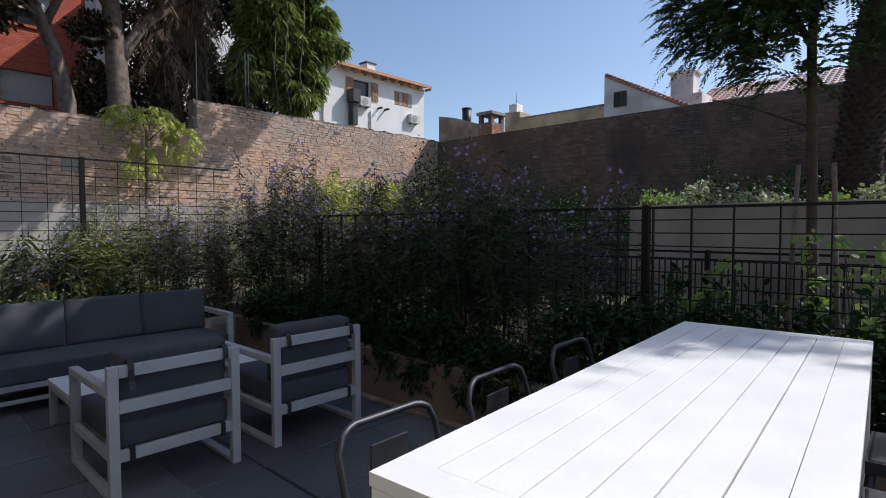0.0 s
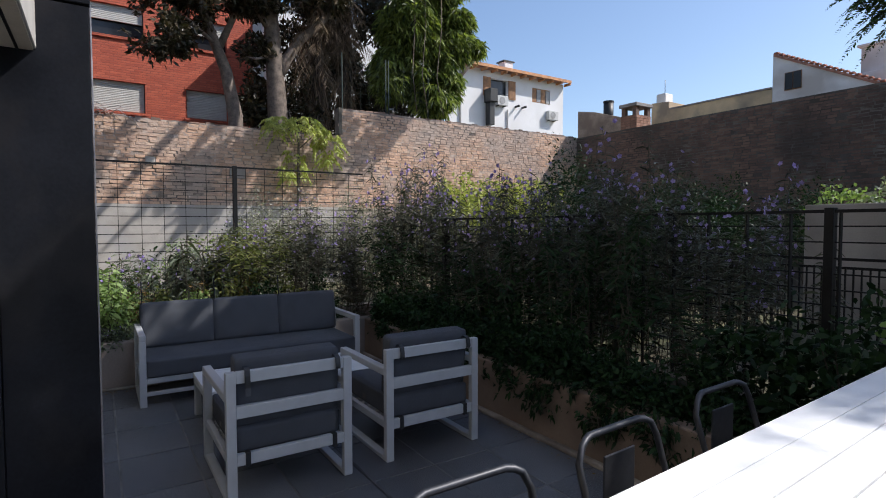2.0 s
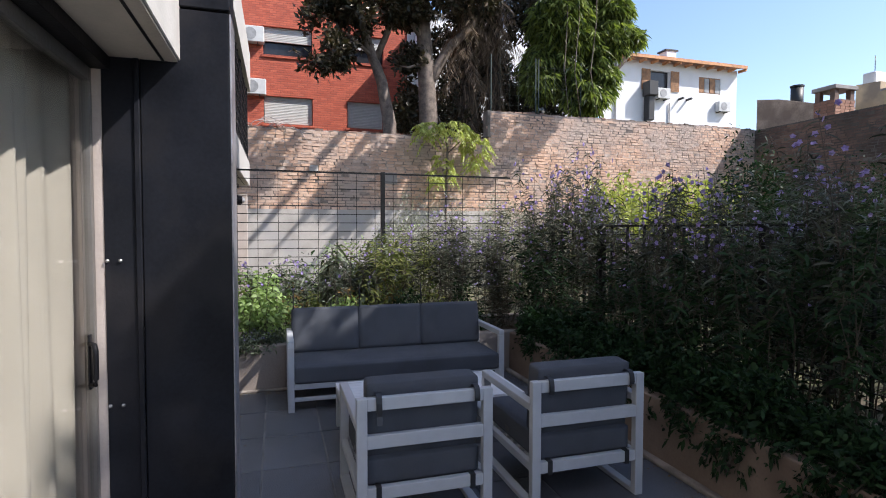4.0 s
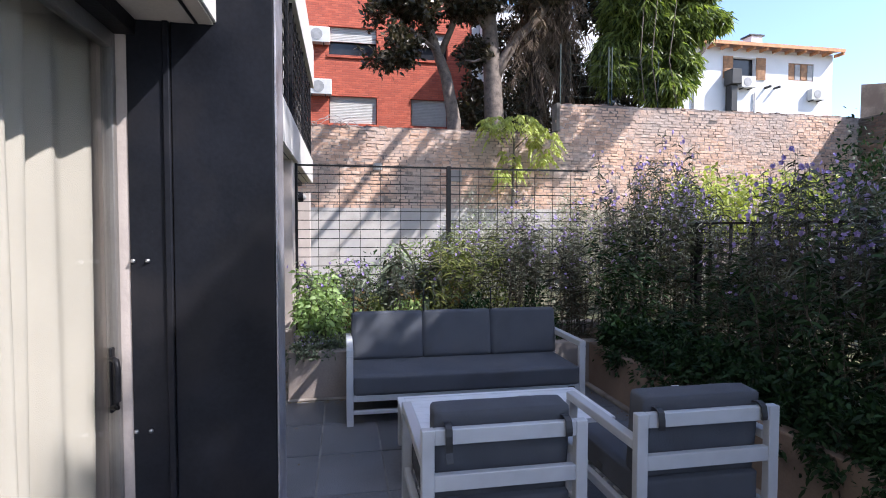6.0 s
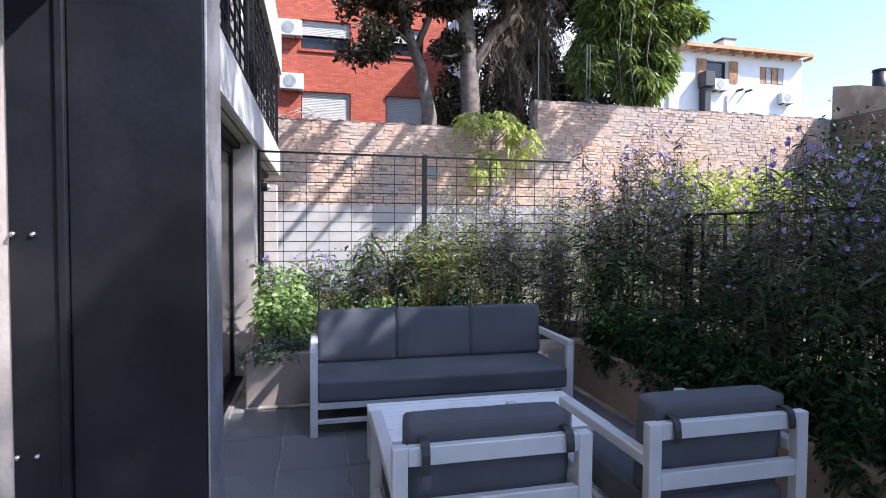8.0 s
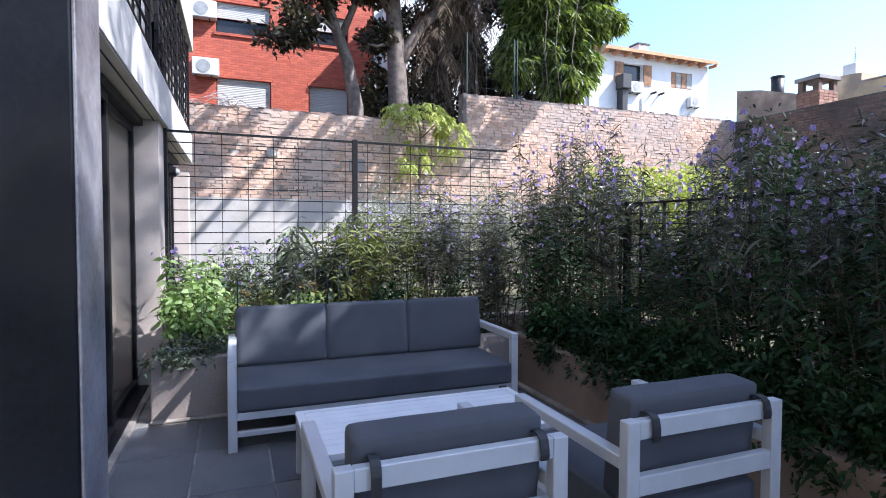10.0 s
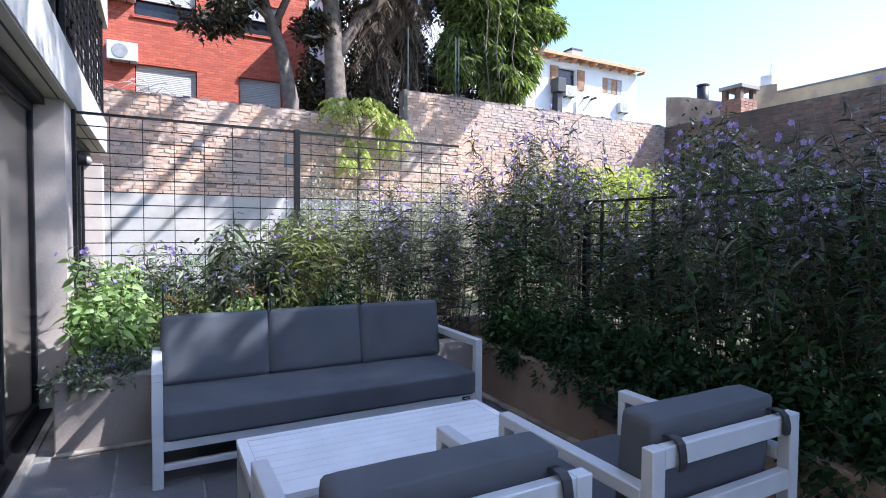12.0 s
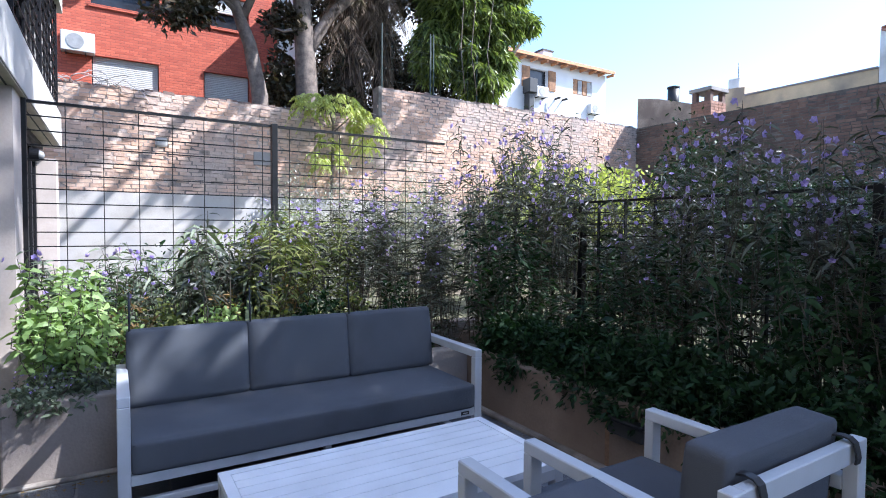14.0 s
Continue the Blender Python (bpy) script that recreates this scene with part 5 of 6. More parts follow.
def leaf_litter():
    """Small dry leaves and crumbs of soil swept against the planter and the door track."""
    rnd = np.random.RandomState(55)
    b = np.concatenate([np.stack([rnd.uniform(-5.83, -5.72, 60), rnd.uniform(0.5, 1.1, 60), np.full(60, 0.004)], 1),
                        np.stack([rnd.uniform(-7.1, -5.9, 50), rnd.uniform(0.41, 0.49, 50), np.full(50, 0.004)], 1),
                        np.stack([rnd.uniform(-5.7, -1.5, 110), 3.41 - np.abs(rnd.normal(size=110)) * 0.05, np.full(110, 0.004)], 1),
                        np.stack([rnd.uniform(-5.6, -3.4, 45), rnd.uniform(0.5, 3.3, 45), np.full(45, 0.004)], 1)])
    w = rnd.normal(size=b.shape) * np.array([1, 1, 0.12])
    up = np.tile(np.array([0.0, 0.0, 1.0]), (len(b), 1)) + rnd.normal(size=b.shape) * 0.2
    size = rnd.uniform(0.008, 0.028, len(b))
    tagged(raw("leaf_litter", *blade_data(b, w, size, size * 0.6, up), M["leaf_dry"]), "small dry leaves scattered on the terrace tiles", "dry leaves", kind="stuff")


leaf_litter()


def garden():
    rnd = random.Random(9)
    for i, (x, y, h) in enumerate(((-8.6, 2.9, 1.9), (-8.9, 3.7, 2.35), (-8.4, 4.4, 2.3), (-9.6, 3.2, 2.3), (-9.3, 4.9, 2.5), (-8.5, 5.6, 2.3))):
        bush("garden_shrub", "pale grey-leaved shrub in full sun", (x, y, -0.05), (0.62, 0.6, h), 8000, "leaf_pale", 0.055, 0.014, 200 + i, group="pale garden shrubs", shell=0.3, core=0.45, twigs=40)
    for i, (x, y, h, r) in enumerate(((-9.2, 1.4, 1.15, 0.6), (-10.2, 2.4, 1.3, 0.7), (-11.2, 0.9, 1.0, 0.6), (-12.4, 2.2, 1.2, 0.8), (-13.2, 3.4, 1.6, 0.8), (-11.6, 4.0, 2.1, 0.9))):
        bush("garden_shrub", "green garden shrub behind the fence", (x, y, -0.05), (r, r, h), 1100, "leaf_fresh" if i % 2 else "leaf_shrub", 0.08, 0.03, 220 + i, group="green garden shrubs")
    for i, (x, y, h, r) in enumerate(((-10.2, 7.4, 2.75, 0.6), (-9.9, 7.9, 2.95, 0.75), (-9.7, 8.9, 3.0, 0.75), (-9.8, 9.9, 2.95, 0.8), (-10.6, 8.4, 3.0, 0.8))):
        bush("lime_shrub", "bright lime-green shrub in full sun", (x, y, -0.05), (r, r, h), 1600, "leaf_lime", 0.11, 0.055, 240 + i, group="lime shrubs", shell=0.35, core=0.6)
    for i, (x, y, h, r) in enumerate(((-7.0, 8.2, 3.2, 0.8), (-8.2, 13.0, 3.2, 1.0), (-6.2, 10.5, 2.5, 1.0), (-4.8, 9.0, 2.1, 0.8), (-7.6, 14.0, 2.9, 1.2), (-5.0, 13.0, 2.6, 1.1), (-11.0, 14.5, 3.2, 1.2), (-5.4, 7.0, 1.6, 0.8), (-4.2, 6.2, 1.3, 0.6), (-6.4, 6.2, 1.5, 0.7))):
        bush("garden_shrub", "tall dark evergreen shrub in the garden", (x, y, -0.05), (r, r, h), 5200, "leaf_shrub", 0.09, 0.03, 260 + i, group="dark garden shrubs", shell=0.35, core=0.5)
    for i in range(11):
        x = -3.2 + i * 0.75
        bush("bed_plant", "leafy plant on top of the concrete bed", (x, 9.55 + rnd.uniform(0, 0.5), 1.72), (0.48, 0.4, 0.26 + rnd.uniform(0, 0.3)), 480, "leaf_grey" if i % 3 else "leaf_fresh", 0.085, 0.042, 280 + i, group="plants on the raised bed")
    for i in range(8):
        bush("bed_plant", "dark shrub on the raised bed", (-2.8 + i * 1.1, 12.5 + rnd.uniform(-1, 1), 1.72), (0.7, 0.7, 0.7 + rnd.uniform(0, 0.5)), 700, "leaf_shrub", 0.12, 0.045, 300 + i, group="plants on the raised bed")
    for i in range(9):
        bush("garden_shrub", "low leafy shrub outside the fence", (-1.2 + i * 0.5, 5.2 + rnd.uniform(-0.2, 0.5), -0.05), (0.42, 0.40, 1.0 + rnd.uniform(0, 0.25)), 1000, "leaf_fresh" if i > 3 else "leaf_shrub", 0.085, 0.036, 320 + i, group="shrubs outside the fence")
    for i, (x, y) in enumerate(((-1.0, 5.1), (-0.45, 5.3), (0.3, 5.2), (0.0, 5.0))):
        bush("climber", "thin leafy climber by the fence", (x, y, 0.2), (0.24, 0.16, 1.35 + 0.1 * i), 230, "leaf_fresh", 0.075, 0.045, 340 + i, group="climbers", twigs=22)
    for i, (x0, x1) in enumerate(((-0.58, -0.50), (-0.20, -0.28))):
        s = tube("garden_stake", [(x0, 5.3, -0.08), (x1, 5.3, 1.98)], 0.018, M["bark"])
        tagged(s, "thin grey wooden stake supporting a young tree", "stake", "tree stakes")


garden()


# ---- trees ----
def pinnate(center, way, length, n, rnd, droop=0.5, ll=0.06):
    """One feathery frond: leaflets in pairs along a drooping rib."""
    way = way / (np.linalg.norm(way) + 1e-9)
    t = np.linspace(0.12, 1, n)[:, None]
    p = center + way * length * t + np.array([0, 0, -1]) * droop * length * t * t
    side = np.cross(way, np.array([0, 0, 1.0]))
    side /= np.linalg.norm(side) + 1e-9
    b = np.concatenate([p, p])
    w = np.concatenate([np.tile(side, (n, 1)), np.tile(-side, (n, 1))]) + way * 0.5 + rnd.normal(size=(2 * n, 3)) * 0.12
    w[:, 2] -= 0.25
    return b, w, np.concatenate([ll * np.sin(np.pi * (0.15 + 0.8 * t[:, 0])), ll * np.sin(np.pi * (0.15 + 0.8 * t[:, 0]))])


def limbs(parent, name, lines, material, seg=8):
    for k, (pts, radii) in enumerate(lines):
        tube(name if k == 0 else "limb", pts, radii, material, parent, seg)


def crown_points(blobs, n, rnd):
    """Random places in a set of ellipsoids, thinned into clumps with gaps between."""
    out = []
    vol = np.array([b[1][0] * b[1][1] * b[1][2] for b in blobs])
    vol = vol ** 0.55
    vol = vol / vol.sum()
    while len(out) < n:
        c, r = blobs[rnd.choice(len(blobs), p=vol)]
        u = rnd.normal(size=3)
        u *= (0.45 + 0.55 * rnd.uniform() ** 0.5) / np.linalg.norm(u)
        p = np.array(c) + u * np.array(r)
        if noise.noise(Vector(p) * 0.9) + 0.5 * noise.noise(Vector(p) * 2.3) > -0.16:
            out.append((p, u))
    return out


def feathery_tree():
    rnd = np.random.RandomState(3)
    t = thing("tree", "slender tree with feathery drooping leaves beyond the fence", "tree", (-0.5, 6.0, -0.08))
    t.matrix_basis = pose(0, 0, 0)
    limbs(t, "trunk", [([(-0.48, 6, -0.1), (-0.49, 6, 1.0), (-0.52, 6, 2.2), (-0.54, 6, 3.1), (-0.5, 6.1, 4.2), (-0.3, 6.3, 5.6)], [0.055, 0.046, 0.040, 0.037, 0.034, 0.015]),
                       ([(-0.54, 6, 3.05), (-0.72, 6.0, 3.45), (-1.4, 6.3, 4.3), (-2.3, 6.8, 5.4)], [0.03, 0.026, 0.02, 0.009]),
                       ([(-0.52, 6, 3.4), (0.3, 6.4, 4.3), (1.3, 7.0, 5.4)], [0.03, 0.024, 0.009]),
                       # unseen limb, added to carry the clump that dapples the fascia
                       ([(-0.3, 6.3, 5.5), (-1.0, 6.3, 7.0), (-2.0, 6.2, 8.5), (-3.2, 6.2, 9.1)], [0.03, 0.026, 0.018, 0.007]),
                       ([(-0.50, 6, 2.35), (-1.0, 6.0, 2.6), (-1.3, 5.9, 2.7)], [0.016, 0.01, 0.005]),
                       ([(-0.5, 6.1, 4.2), (-0.8, 7.5, 5.6), (-1.0, 8.6, 6.4)], [0.04, 0.03, 0.01])], M["bark_dark"])
    near = [((-1.1, 6.1, 3.4), (0.62, 0.5, 0.3)), ((-0.5, 6.2, 3.6), (0.85, 0.7, 0.45)), ((0.25, 6.3, 3.5), (0.75, 0.6, 0.4)), ((-0.65, 6.1, 3.0), (0.5, 0.4, 0.22)), ((-1.2, 6.3, 3.8), (0.6, 0.5, 0.35)), ((-0.2, 6.5, 4.1), (1.1, 0.8, 0.4))]
    # mostly out of view; clumps placed to shade the sofa and table end
    blobs = [((-0.9, 6.9, 5.3), (1.5, 1.7, 1.0)), ((0.2, 7.0, 5.6), (1.6, 1.9, 1.1)), ((-0.9, 8.4, 6.2), (1.2, 1.2, 0.8)), ((1.2, 8.6, 6.3), (1.7, 1.6, 1.1)), ((-0.8, 6.3, 6.0), (1.0, 1.2, 0.8)), ((-2.6, 6.9, 6.0), (1.05, 0.85, 0.5)), ((-2.7, 7.15, 6.3), (0.9, 0.6, 0.35)), ((-2.3, 7.5, 6.5), (0.9, 0.6, 0.35)), ((-1.7, 6.6, 6.0), (0.8, 0.7, 0.5)), ((-0.3, 6.4, 6.3), (1.5, 1.1, 0.8)), ((1.75, 7.05, 5.3), (0.9, 0.55, 0.45))]
    # unseen canopy, added to shade the fascia and the terrace
    high = [((-2.4, 6.2, 9.0), (1.5, 0.7, 0.45)), ((0.0, 7.6, 7.4), (1.7, 1.6, 0.8)), ((1.0, 9.4, 7.8), (1.7, 1.6, 0.9)), ((-1.4, 7.4, 7.4), (1.2, 1.4, 0.6)), ((0.6, 8.6, 6.6), (1.9, 1.6, 0.8))]
    B, W, L = [], [], []
    for p, u in crown_points(near, 1700, rnd):
        way = np.array([u[0], u[1], 0.25]) + rnd.normal(size=3) * 0.35
        b, w, l = pinnate(p, way, rnd.uniform(0.22, 0.42), 22, rnd, 0.55, 0.046)
        B.append(b), W.append(w), L.append(l)
    for p, u in crown_points(blobs, 3900, rnd):
        way = np.array([u[0], u[1], 0.15]) + rnd.normal(size=3) * 0.35
        b, w, l = pinnate(p, way, rnd.uniform(0.3, 0.55), 10, rnd, 0.7, 0.09)
        B.append(b), W.append(w), L.append(l)
    for p, u in crown_points(high, 1600, rnd):
        way = np.array([u[0], u[1], 0.15]) + rnd.normal(size=3) * 0.35
        b, w, l = pinnate(p, way, rnd.uniform(0.45, 0.7), 10, rnd, 0.4, 0.13)
        B.append(b), W.append(w), L.append(l)
    B, W, L = np.concatenate(B), np.concatenate(W), np.concatenate(L)
    np.random.seed(3)
    raw("crown", *blade_data(B, W, L * 1.3, L * 0.42), M["leaf_fern"], t)


def garden_palm():
    t = thing("palm_tree", "thick rough palm trunk before the brick wall", "tree", (-0.8, 12, 1.7))
    t.matrix_basis = pose(0, 0, 0)
    axis_z, axis_x = (1.6, 2.67, 4.29, 5.27, 6.5, 8.0), (-0.78, -0.72, -0.56, -0.36, -0.1, 0.3)
    tube("trunk", [(x, 12, z) for x, z in zip(axis_x, axis_z)], [0.38, 0.34, 0.33, 0.32, 0.31, 0.3], M["bark_dark"], t, 16)
    bm = bmesh.new()
    rnd = random.Random(4)
    for r in range(74):
        z = 1.75 + r * 0.083
        cx = float(np.interp(z, axis_z, axis_x))
        for k in range(16):
            a = k * 0.3927 + (r % 2) * 0.196 + rnd.uniform(-0.05, 0.05)
            w, h, d = rnd.uniform(0.035, 0.055), rnd.uniform(0.05, 0.09), rnd.uniform(0.02, 0.06)
            m = Matrix.Translation((cx, 12, z + rnd.uniform(-0.015, 0.015))) @ Matrix.Rotation(a, 4, "Z")
            vs = [bm.verts.new(m @ Vector(c)) for c in ((0.29, -w, -0.02), (0.29, w, -0.02), (0.335 + d, w * 0.6, h * 0.8), (0.335 + d, -w * 0.6, h * 0.8), (0.30, 0, h))]
            for q in ((0, 1, 2, 3), (3, 2, 4), (0, 3, 4), (1, 4, 2)):
                bm.faces.new([vs[i] for i in q])
    part("trunk_sheath", bm, M["bark_dark"], t, "stubs of cut palm leaves")
    # fronds above the view, added as extra canopy to shade the terrace
    B, W, L = [], [], []
    r2 = np.random.RandomState(8)
    for k in range(60):
        a, e = r2.uniform(0, 6.28), r2.uniform(-0.5, 0.9)
        b, w, l = pinnate(np.array([0.3, 12, 8.0]), np.array([math.cos(a), math.sin(a), e]), r2.uniform(2.0, 2.8), 34, r2, 0.55, 0.45)
        B.append(b), W.append(w), L.append(l)
    B, W, L = np.concatenate(B), np.concatenate(W), np.concatenate(L)
    raw("frond_crown", *blade_data(B, W, L, 0.03), M["leaf_fern"], t)


def ficus_tree():
    rnd = np.random.RandomState(5)
    t = thing("tree", "large tree with grey limbs and dark glossy leaves behind the wall", "tree", (-17, 5.6, 0))
    t.matrix_basis = pose(0, 0, 0)
    limbs(t, "trunk", [([(-17, 5.6, -0.1), (-17, 5.62, 5.0), (-17, 5.56, 6.2), (-17, 5.5, 7.2), (-16.9, 5.35, 9.0), (-16.9, 5.0, 11)], [0.34, 0.31, 0.27, 0.25, 0.18, 0.08]),
                       # six unseen overhead limbs, added to cast branch shadows on the back wall
                       *[([(-16.95, 5.4, 8.9), (-14.6, 5.4 + 0.45 * (b - 5.4), 9.4), (-12.6, 5.4 + 0.85 * (b - 5.4), 9.6), (-11.0 + c, b, 9.8), (-10.0 + c, b + 0.2, 10.0)], [0.17, 0.15, 0.12, 0.08, 0.03]) for b, c in ((5.4, 0), (6.4, -0.4), (7.6, 0.3), (8.4, -0.2), (9.7, 0.2), (11.0, -0.4))],
                       ([(-17, 5.56, 6.1), (-17, 5.9, 6.8), (-17, 6.35, 7.5), (-17, 7.1, 8.2), (-17, 7.8, 9.4)], [0.19, 0.17, 0.15, 0.13, 0.06]),
                       ([(-17, 4.4, -0.1), (-17, 4.35, 4.9), (-17, 4.1, 6.2), (-17, 3.72, 7.2), (-16.8, 3.2, 8.6), (-16.5, 2.6, 9.8)], [0.24, 0.21, 0.17, 0.14, 0.09, 0.04]),
                       ([(-17, 3.9, 6.8), (-16.9, 4.5, 8.2), (-16.9, 4.8, 9.6)], [0.11, 0.08, 0.04]),
                       ([(-17, 5.5, 7.5), (-16.6, 4.6, 8.5), (-16.3, 3.6, 9.2)], [0.12, 0.08, 0.03]),
                       ([(-17, 3.85, 6.9), (-16.6, 3.0, 7.4), (-16.4, 2.2, 7.2)], [0.07, 0.045, 0.015]),
                       ([(-17, 5.5, 6.9), (-16.7, 4.9, 6.6), (-16.6, 4.6, 6.6)], [0.06, 0.04, 0.015])], M["bark"])
    # clumps near x -11 are unseen, added to shade the back wall
    blobs = [((-16.4, 2.3, 6.75), (0.6, 0.8, 0.6)), ((-16.4, 2.9, 7.6), (0.8, 1.3, 0.7)), ((-16.6, 3.6, 8.4), (1.0, 1.7, 0.6)), ((-16.8, 5.0, 8.6), (1.2, 1.6, 0.6)), ((-16.6, 4.2, 10.0), (1.6, 2.8, 0.9)), ((-17, 6.8, 9.2), (1.2, 1.5, 0.7)), ((-17.2, 5.1, 7.0), (0.5, 0.55, 0.4)), ((-17.6, 6.6, 5.4), (0.6, 0.9, 0.8)), ((-17.6, 5.0, 5.4), (0.4, 0.35, 0.7)), ((-17.8, 7.0, 6.6), (0.6, 1.0, 0.6)), ((-11.0, 6.6, 10.0), (0.6, 0.7, 0.3)), ((-11.2, 10.2, 10.2), (0.8, 0.8, 0.3)), ((-11.9, 12.7, 10.3), (0.8, 1.2, 0.35)), ((-11.6, 8.6, 9.9), (0.7, 0.4, 0.3)), ((-18.6, 6.2, 6.2), (0.5, 1.2, 1.4)), ((-18.6, 8.2, 6.0), (0.5, 1.2, 1.3)), ((-18.6, 7.4, 7.8), (0.6, 1.6, 1.0)), ((-18.2, 9.6, 6.2), (0.5, 0.8, 1.0)), ((-17.2, 8.9, 6.6), (0.5, 0.75, 1.3)), ((-17.2, 9.2, 8.6), (0.5, 0.9, 1.1)), ((-17.4, 9.9, 5.6), (0.4, 0.9, 0.6))]
    B, W = [], []
    for p, u in crown_points(blobs, 6300, rnd):
        for k in range(7):
            B.append(p + rnd.normal(size=3) * 0.09), W.append(u * 0.5 + rnd.normal(size=3) * 0.7)
    np.random.seed(5)
    ln = np.random.uniform(0.13, 0.25, len(B))
    raw("crown", *blade_data(B, W, ln, ln * 0.48), M["leaf_ficus"], t)


def mango_tree():
    rnd = np.random.RandomState(6)
    t = thing("tree", "dense tree with long drooping bright leaves above the wall", "tree", (-16.6, 11, 0))
    t.matrix_basis = pose(0, 0, 0)
    limbs(t, "trunk", [([(-16.8, 10.8, -0.1), (-16.8, 10.8, 4.5), (-16.7, 11, 7.0), (-16.6, 11.2, 10)], [0.26, 0.22, 0.17, 0.06]), ([(-16.8, 10.8, 5.0), (-16.5, 11.8, 6.6), (-16.2, 12.9, 8.0)], [0.13, 0.09, 0.04]), ([(-16.8, 10.9, 5.5), (-16.8, 9.8, 7.4), (-16.8, 9.0, 9.0)], [0.12, 0.08, 0.04])], M["bark_dark"])
    blobs = [((-15.9, 10.3, 7.2), (1.0, 1.2, 1.4)), ((-15.7, 11.3, 7.8), (0.9, 0.9, 0.65)), ((-15.8, 9.6, 8.4), (1.0, 1.0, 1.2)), ((-15.9, 10.4, 9.8), (1.3, 1.4, 1.0)), ((-15.5, 10.4, 5.9), (0.7, 0.75, 0.55)), ((-15.5, 11.95, 7.75), (0.6, 0.5, 0.4)), ((-16.0, 9.0, 6.6), (0.7, 0.55, 0.9)), ((-15.5, 11.1, 6.35), (0.55, 0.4, 0.5)), ((-15.6, 11.3, 8.6), (0.8, 0.65, 0.45))]
    B, W = [], []
    for p, u in crown_points(blobs, 4200, rnd):
        for k in range(9):
            a = k * 0.7 + rnd.uniform(0, 0.5)
            B.append(p + rnd.normal(size=3) * 0.03), W.append((math.cos(a) * 0.8 + u[0] * 0.3, math.sin(a) * 0.8 + u[1] * 0.3, -0.25 + 0.4 * rnd.normal()))
    np.random.seed(6)
    ln = np.random.uniform(0.18, 0.33, len(B))
    raw("crown", *leaf_data(B, W, ln, ln * 0.20, 0.6), M["leaf_mango"], t)
    for k, y in enumerate((9.3, 9.7, 10.3)):
        tube("hanging_vine", [(-14.9 + 0.05 * k, y, 10.0), (-14.85, y + 0.06, 8.0), (-14.9, y - 0.05 * k, 6.4), (-14.85, y + 0.12, 5.2)], 0.014, M["bark"], t, 5)


def dead_palms():
    rnd = np.random.RandomState(7)
    for k, (y, h) in enumerate(((7.0, 9.6), (8.0, 10.4))):
        t = thing("palm_tree", "palm with a shaggy skirt of dead hanging fronds", "tree", (-17.4, y, 0), "palms behind the wall")
        t.matrix_basis = pose(0, 0, 0)
        tube("trunk", [(-17.4, y, -0.1), (-17.4, y + 0.05, 5), (-17.4, y, h)], [0.3, 0.24, 0.2], M["bark_dark"], t, 10)
        B, W, L = [], [], []
        for i in range(1300):
            a, z = rnd.uniform(0, 6.28), h - 4.6 * rnd.uniform()
            r = rnd.uniform(0.15, 0.55) * (0.7 + 0.5 * noise.noise(Vector((y, z * 1.3, a))))
            B.append((-17.4 + r * math.cos(a), y + r * math.sin(a), z)), W.append((math.cos(a) * 0.3 + rnd.normal() * 0.35, math.sin(a) * 0.3 + rnd.normal() * 0.35, -1)), L.append(rnd.uniform(0.2, 0.8))
        np.random.seed(7 + k)
        skirt = leaf_data(B, W, L, 0.028, 0.4)
        # dry stalks arch out and hang, with their leaflets
        B, W, L = [], [], []
        for i in range(70):
            a = rnd.uniform(0, 6.28)
            c = np.array([-17.4 + 0.2 * math.cos(a), y + 0.2 * math.sin(a), h - rnd.uniform(0.2, 3.2)])
            b, w, l = pinnate(c, np.array([math.cos(a), math.sin(a), rnd.uniform(0.0, 0.7)]), rnd.uniform(0.8, 1.5), 16, rnd, 1.1, 0.34)
            w[:, 2] -= 0.8
            B.append(b), W.append(w), L.append(l)
        fronds = leaf_data(np.concatenate(B), np.concatenate(W), np.concatenate(L), 0.022, 0.5)
        raw("dead_skirt", *merge([skirt, fronds]), M["thatch"], t)


def wall_shrub():
    rnd = np.random.RandomState(12)
    t = thing("lime_tree", "small tree with bright lime feathery leaves against the wall", "tree", (-14.6, 5.5, 0))
    t.matrix_basis = pose(0, 0, 0)
    limbs(t, "trunk", [([(-14.55, 5.5, -0.1), (-14.6, 5.45, 2.0), (-14.6, 5.5, 3.9), (-14.5, 5.2, 4.7)], [0.05, 0.04, 0.03, 0.012]), ([(-14.6, 5.5, 3.7), (-14.5, 6.1, 4.3), (-14.4, 6.5, 4.2)], [0.02, 0.015, 0.006])], M["bark"])
    B, W, L = [], [], []
    for p, u in crown_points([((-14.4, 5.0, 4.25), (0.3, 0.42, 0.28)), ((-14.4, 5.6, 4.2), (0.35, 0.5, 0.4)), ((-14.35, 6.15, 3.9), (0.3, 0.4, 0.35)), ((-14.4, 5.4, 3.7), (0.3, 0.45, 0.4)), ((-14.35, 6.3, 3.55), (0.25, 0.25, 0.3)), ((-14.4, 5.25, 3.15), (0.25, 0.3, 0.35))], 190, rnd):
        b, w, l = pinnate(p, np.array([u[0] + 0.3, u[1], 0.35]) + rnd.normal(size=3) * 0.35, rnd.uniform(0.25, 0.42), 8, rnd, 1.2, 0.12)
        w[:, 2] -= 0.6
        B.append(b), W.append(w), L.append(l)
    B, W, L = np.concatenate(B), np.concatenate(W), np.concatenate(L)
    np.random.seed(12)
    raw("crown", *leaf_data(B, W, L, L * 0.42, 0.35), M["leaf_lime"], t)


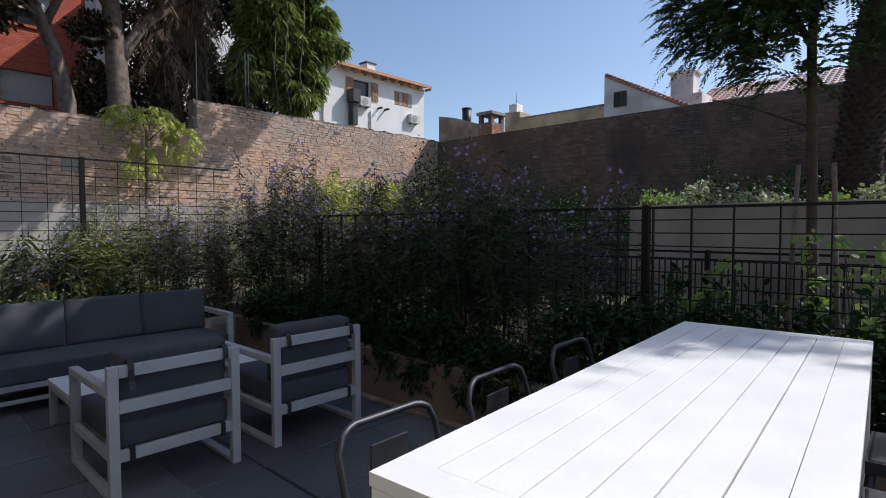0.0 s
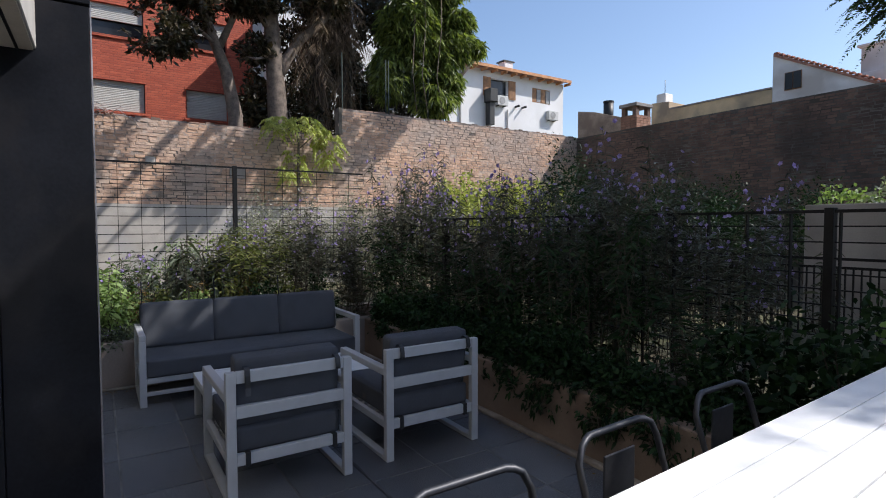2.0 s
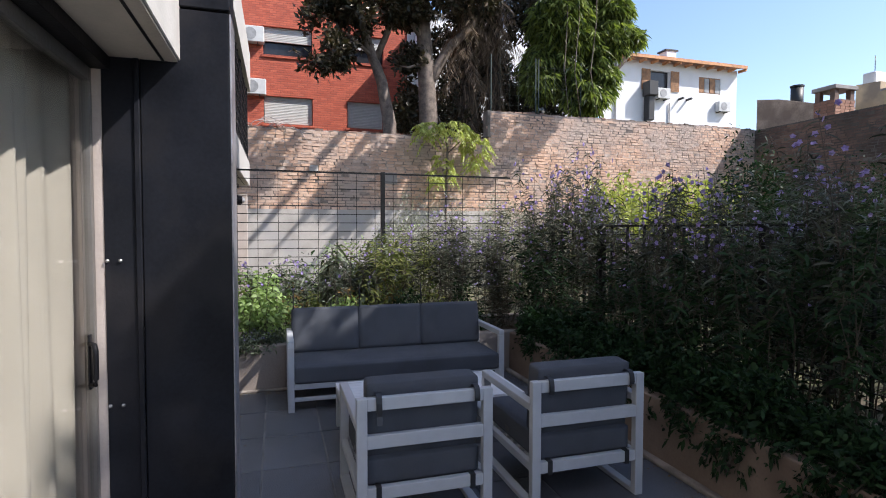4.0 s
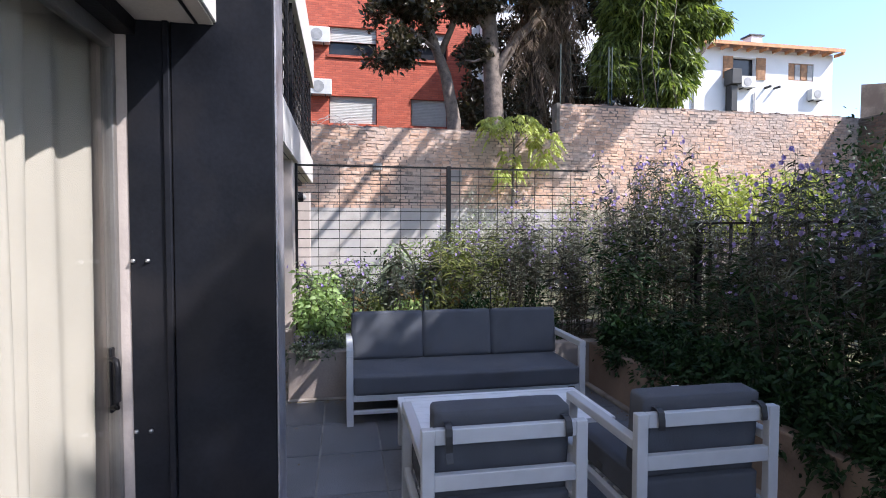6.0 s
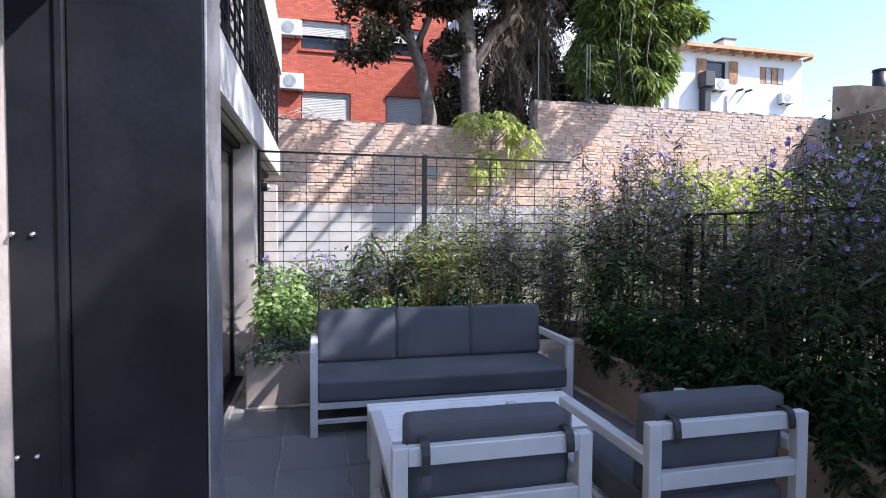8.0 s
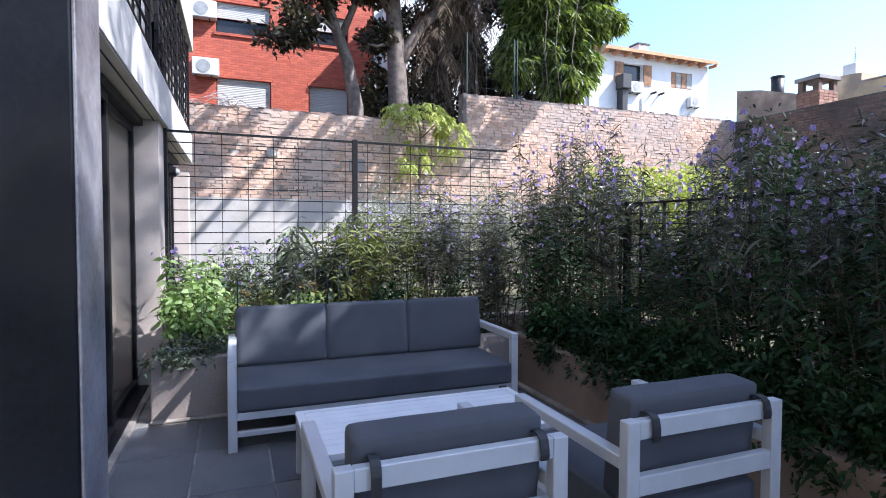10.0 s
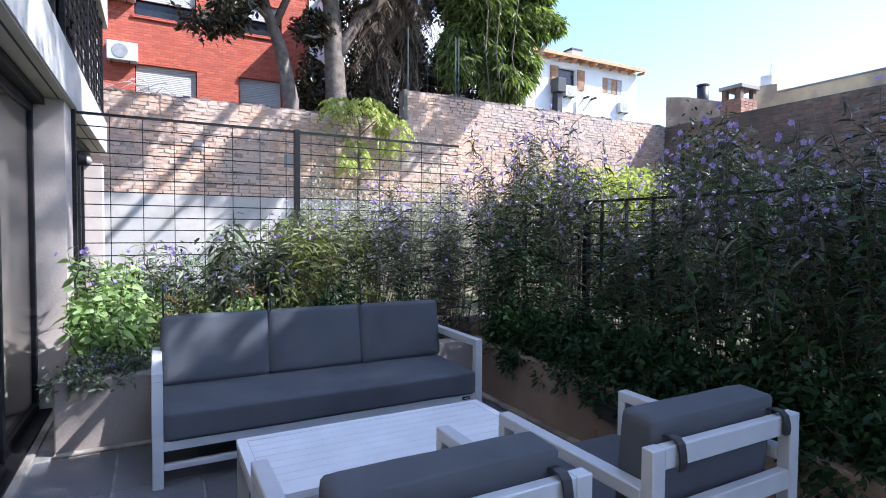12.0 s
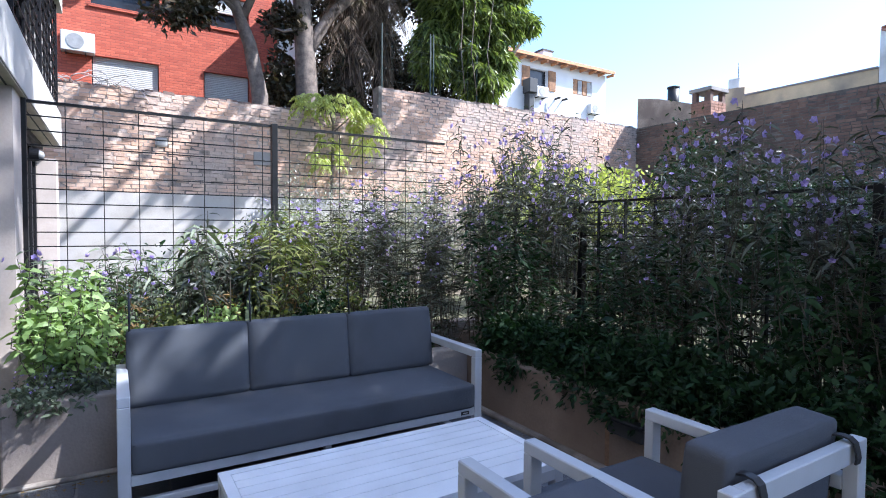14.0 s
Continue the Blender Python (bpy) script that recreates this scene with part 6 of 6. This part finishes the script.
def dry_vine():
    rnd = random.Random(21)
    t = thing("dry_vine", "tangle of dead pale vine on top of the wall", "vine", (-14.95, 0.7, 4.2))
    for k in range(16):
        pts, p = [], Vector((rnd.uniform(-0.08, 0.1), rnd.uniform(-0.5, 0.6), 0.02))
        d = Vector((0.2, rnd.uniform(-1, 1), 0.8)).normalized()
        for i in range(7):
            pts.append(tuple(p))
            d = (d + Vector((rnd.uniform(-0.3, 0.4), rnd.uniform(-0.7, 0.7), rnd.uniform(-0.9, 0.25)))).normalized()
            p = p + d * 0.11
            p.x = max(p.x, 0.0 if p.z > 0 else 0.03)
        tube("vine_stem", pts, 0.007, M["concrete"], t, 4)


dry_vine()
feathery_tree()
garden_palm()
ficus_tree()
mango_tree()
dead_palms()
wall_shrub()


# ---- pieces: brick courses and floor tiles ----
back_wall = brick_wall("wall_back", "old weathered brick boundary wall in sun", "y", BX, -0.6, 16.8, 2.12, [(-0.6, 6.9, 4.22), (6.9, 16.8, 5.05)], 0.3, 1, (1.0, 6.0, 2.9, 4.3), M["brick"], M["mortar"], seed=2)


def wall_coping(parent):
    """Loose weathered brick ends along the top of the back wall."""
    rnd = random.Random(31)
    vs, fs = [], []
    y = -0.6
    while y < 16.7:
        ln = rnd.uniform(0.10, 0.26)
        z = (4.22 if y < 6.9 else 5.05) - 0.015
        if not (y < 6.9 < y + ln) and rnd.random() > 0.12:
            h, x0, x1 = rnd.uniform(0.025, 0.065), BX - rnd.uniform(0.18, 0.3), BX + rnd.uniform(-0.04, 0.02)
            k, e = len(vs), rnd.uniform(-0.015, 0.015)
            vs += [(x0, y, z), (x1, y, z), (x1, y + ln, z), (x0, y + ln, z), (x0, y, z + h), (x1 - 0.02, y, z + h + e), (x1 - 0.02, y + ln * 0.95, z + h), (x0, y + ln, z + h - e)]
            fs += [tuple(k + i for i in q) for q in ((3, 2, 1, 0), (4, 5, 6, 7), (0, 1, 5, 4), (1, 2, 6, 5), (2, 3, 7, 6), (3, 0, 4, 7))]
        y += ln + rnd.uniform(0.0, 0.03)
    r = raw("coping", vs, fs, M["brick_dark"], parent)
    r["kind"], r["label"] = "stuff", "dark weathered brick coping"


wall_coping(back_wall)
# shade of this wall is put into its brick and mortar colours
brick_wall("wall_right", "old brick boundary wall, coloured dark for its shade", "x", RY, -15.0, 9.0, 1.7, [(-15.0, 9.0, 5.02)], 0.22, -1, (-8.0, -4.0, 3.2, 5.1), M["brick_dark"], M["mortar_dark"], seed=3)


def floor_tiles():
    shapes = []
    rnd = random.Random(8)
    TX, TY = 0.60, 0.435
    for k in range(4):
        bm = box(-TX / 2 + 0.006, TX / 2 - 0.006, -TY / 2 + 0.006, TY / 2 - 0.006, -0.02, 0.0, 0.003)
        me = bpy.data.meshes.new("tile")
        bm.to_mesh(me)
        bm.free()
        me.materials.append(M["tile"])
        shapes.append(me)
    xs = [-5.82 + TX / 2 + TX * i for i in range(19)]
    ys = [0.405 + TY / 2 + TY * j for j in range(4)]
    ys += [2.145 + TY / 2 + TY * j for j in range(3)]
    for x in xs:
        for y in ys:
            if y + TY / 2 > 3.48:
                continue
            o = new("tile", shapes[rnd.randrange(4)])
            o.parent = floor
            o.matrix_basis = pose(x, y, 0.0 + rnd.uniform(-0.001, 0.001), rnd.uniform(-0.1, 0.1), rnd.uniform(-0.1, 0.1))


floor_tiles()
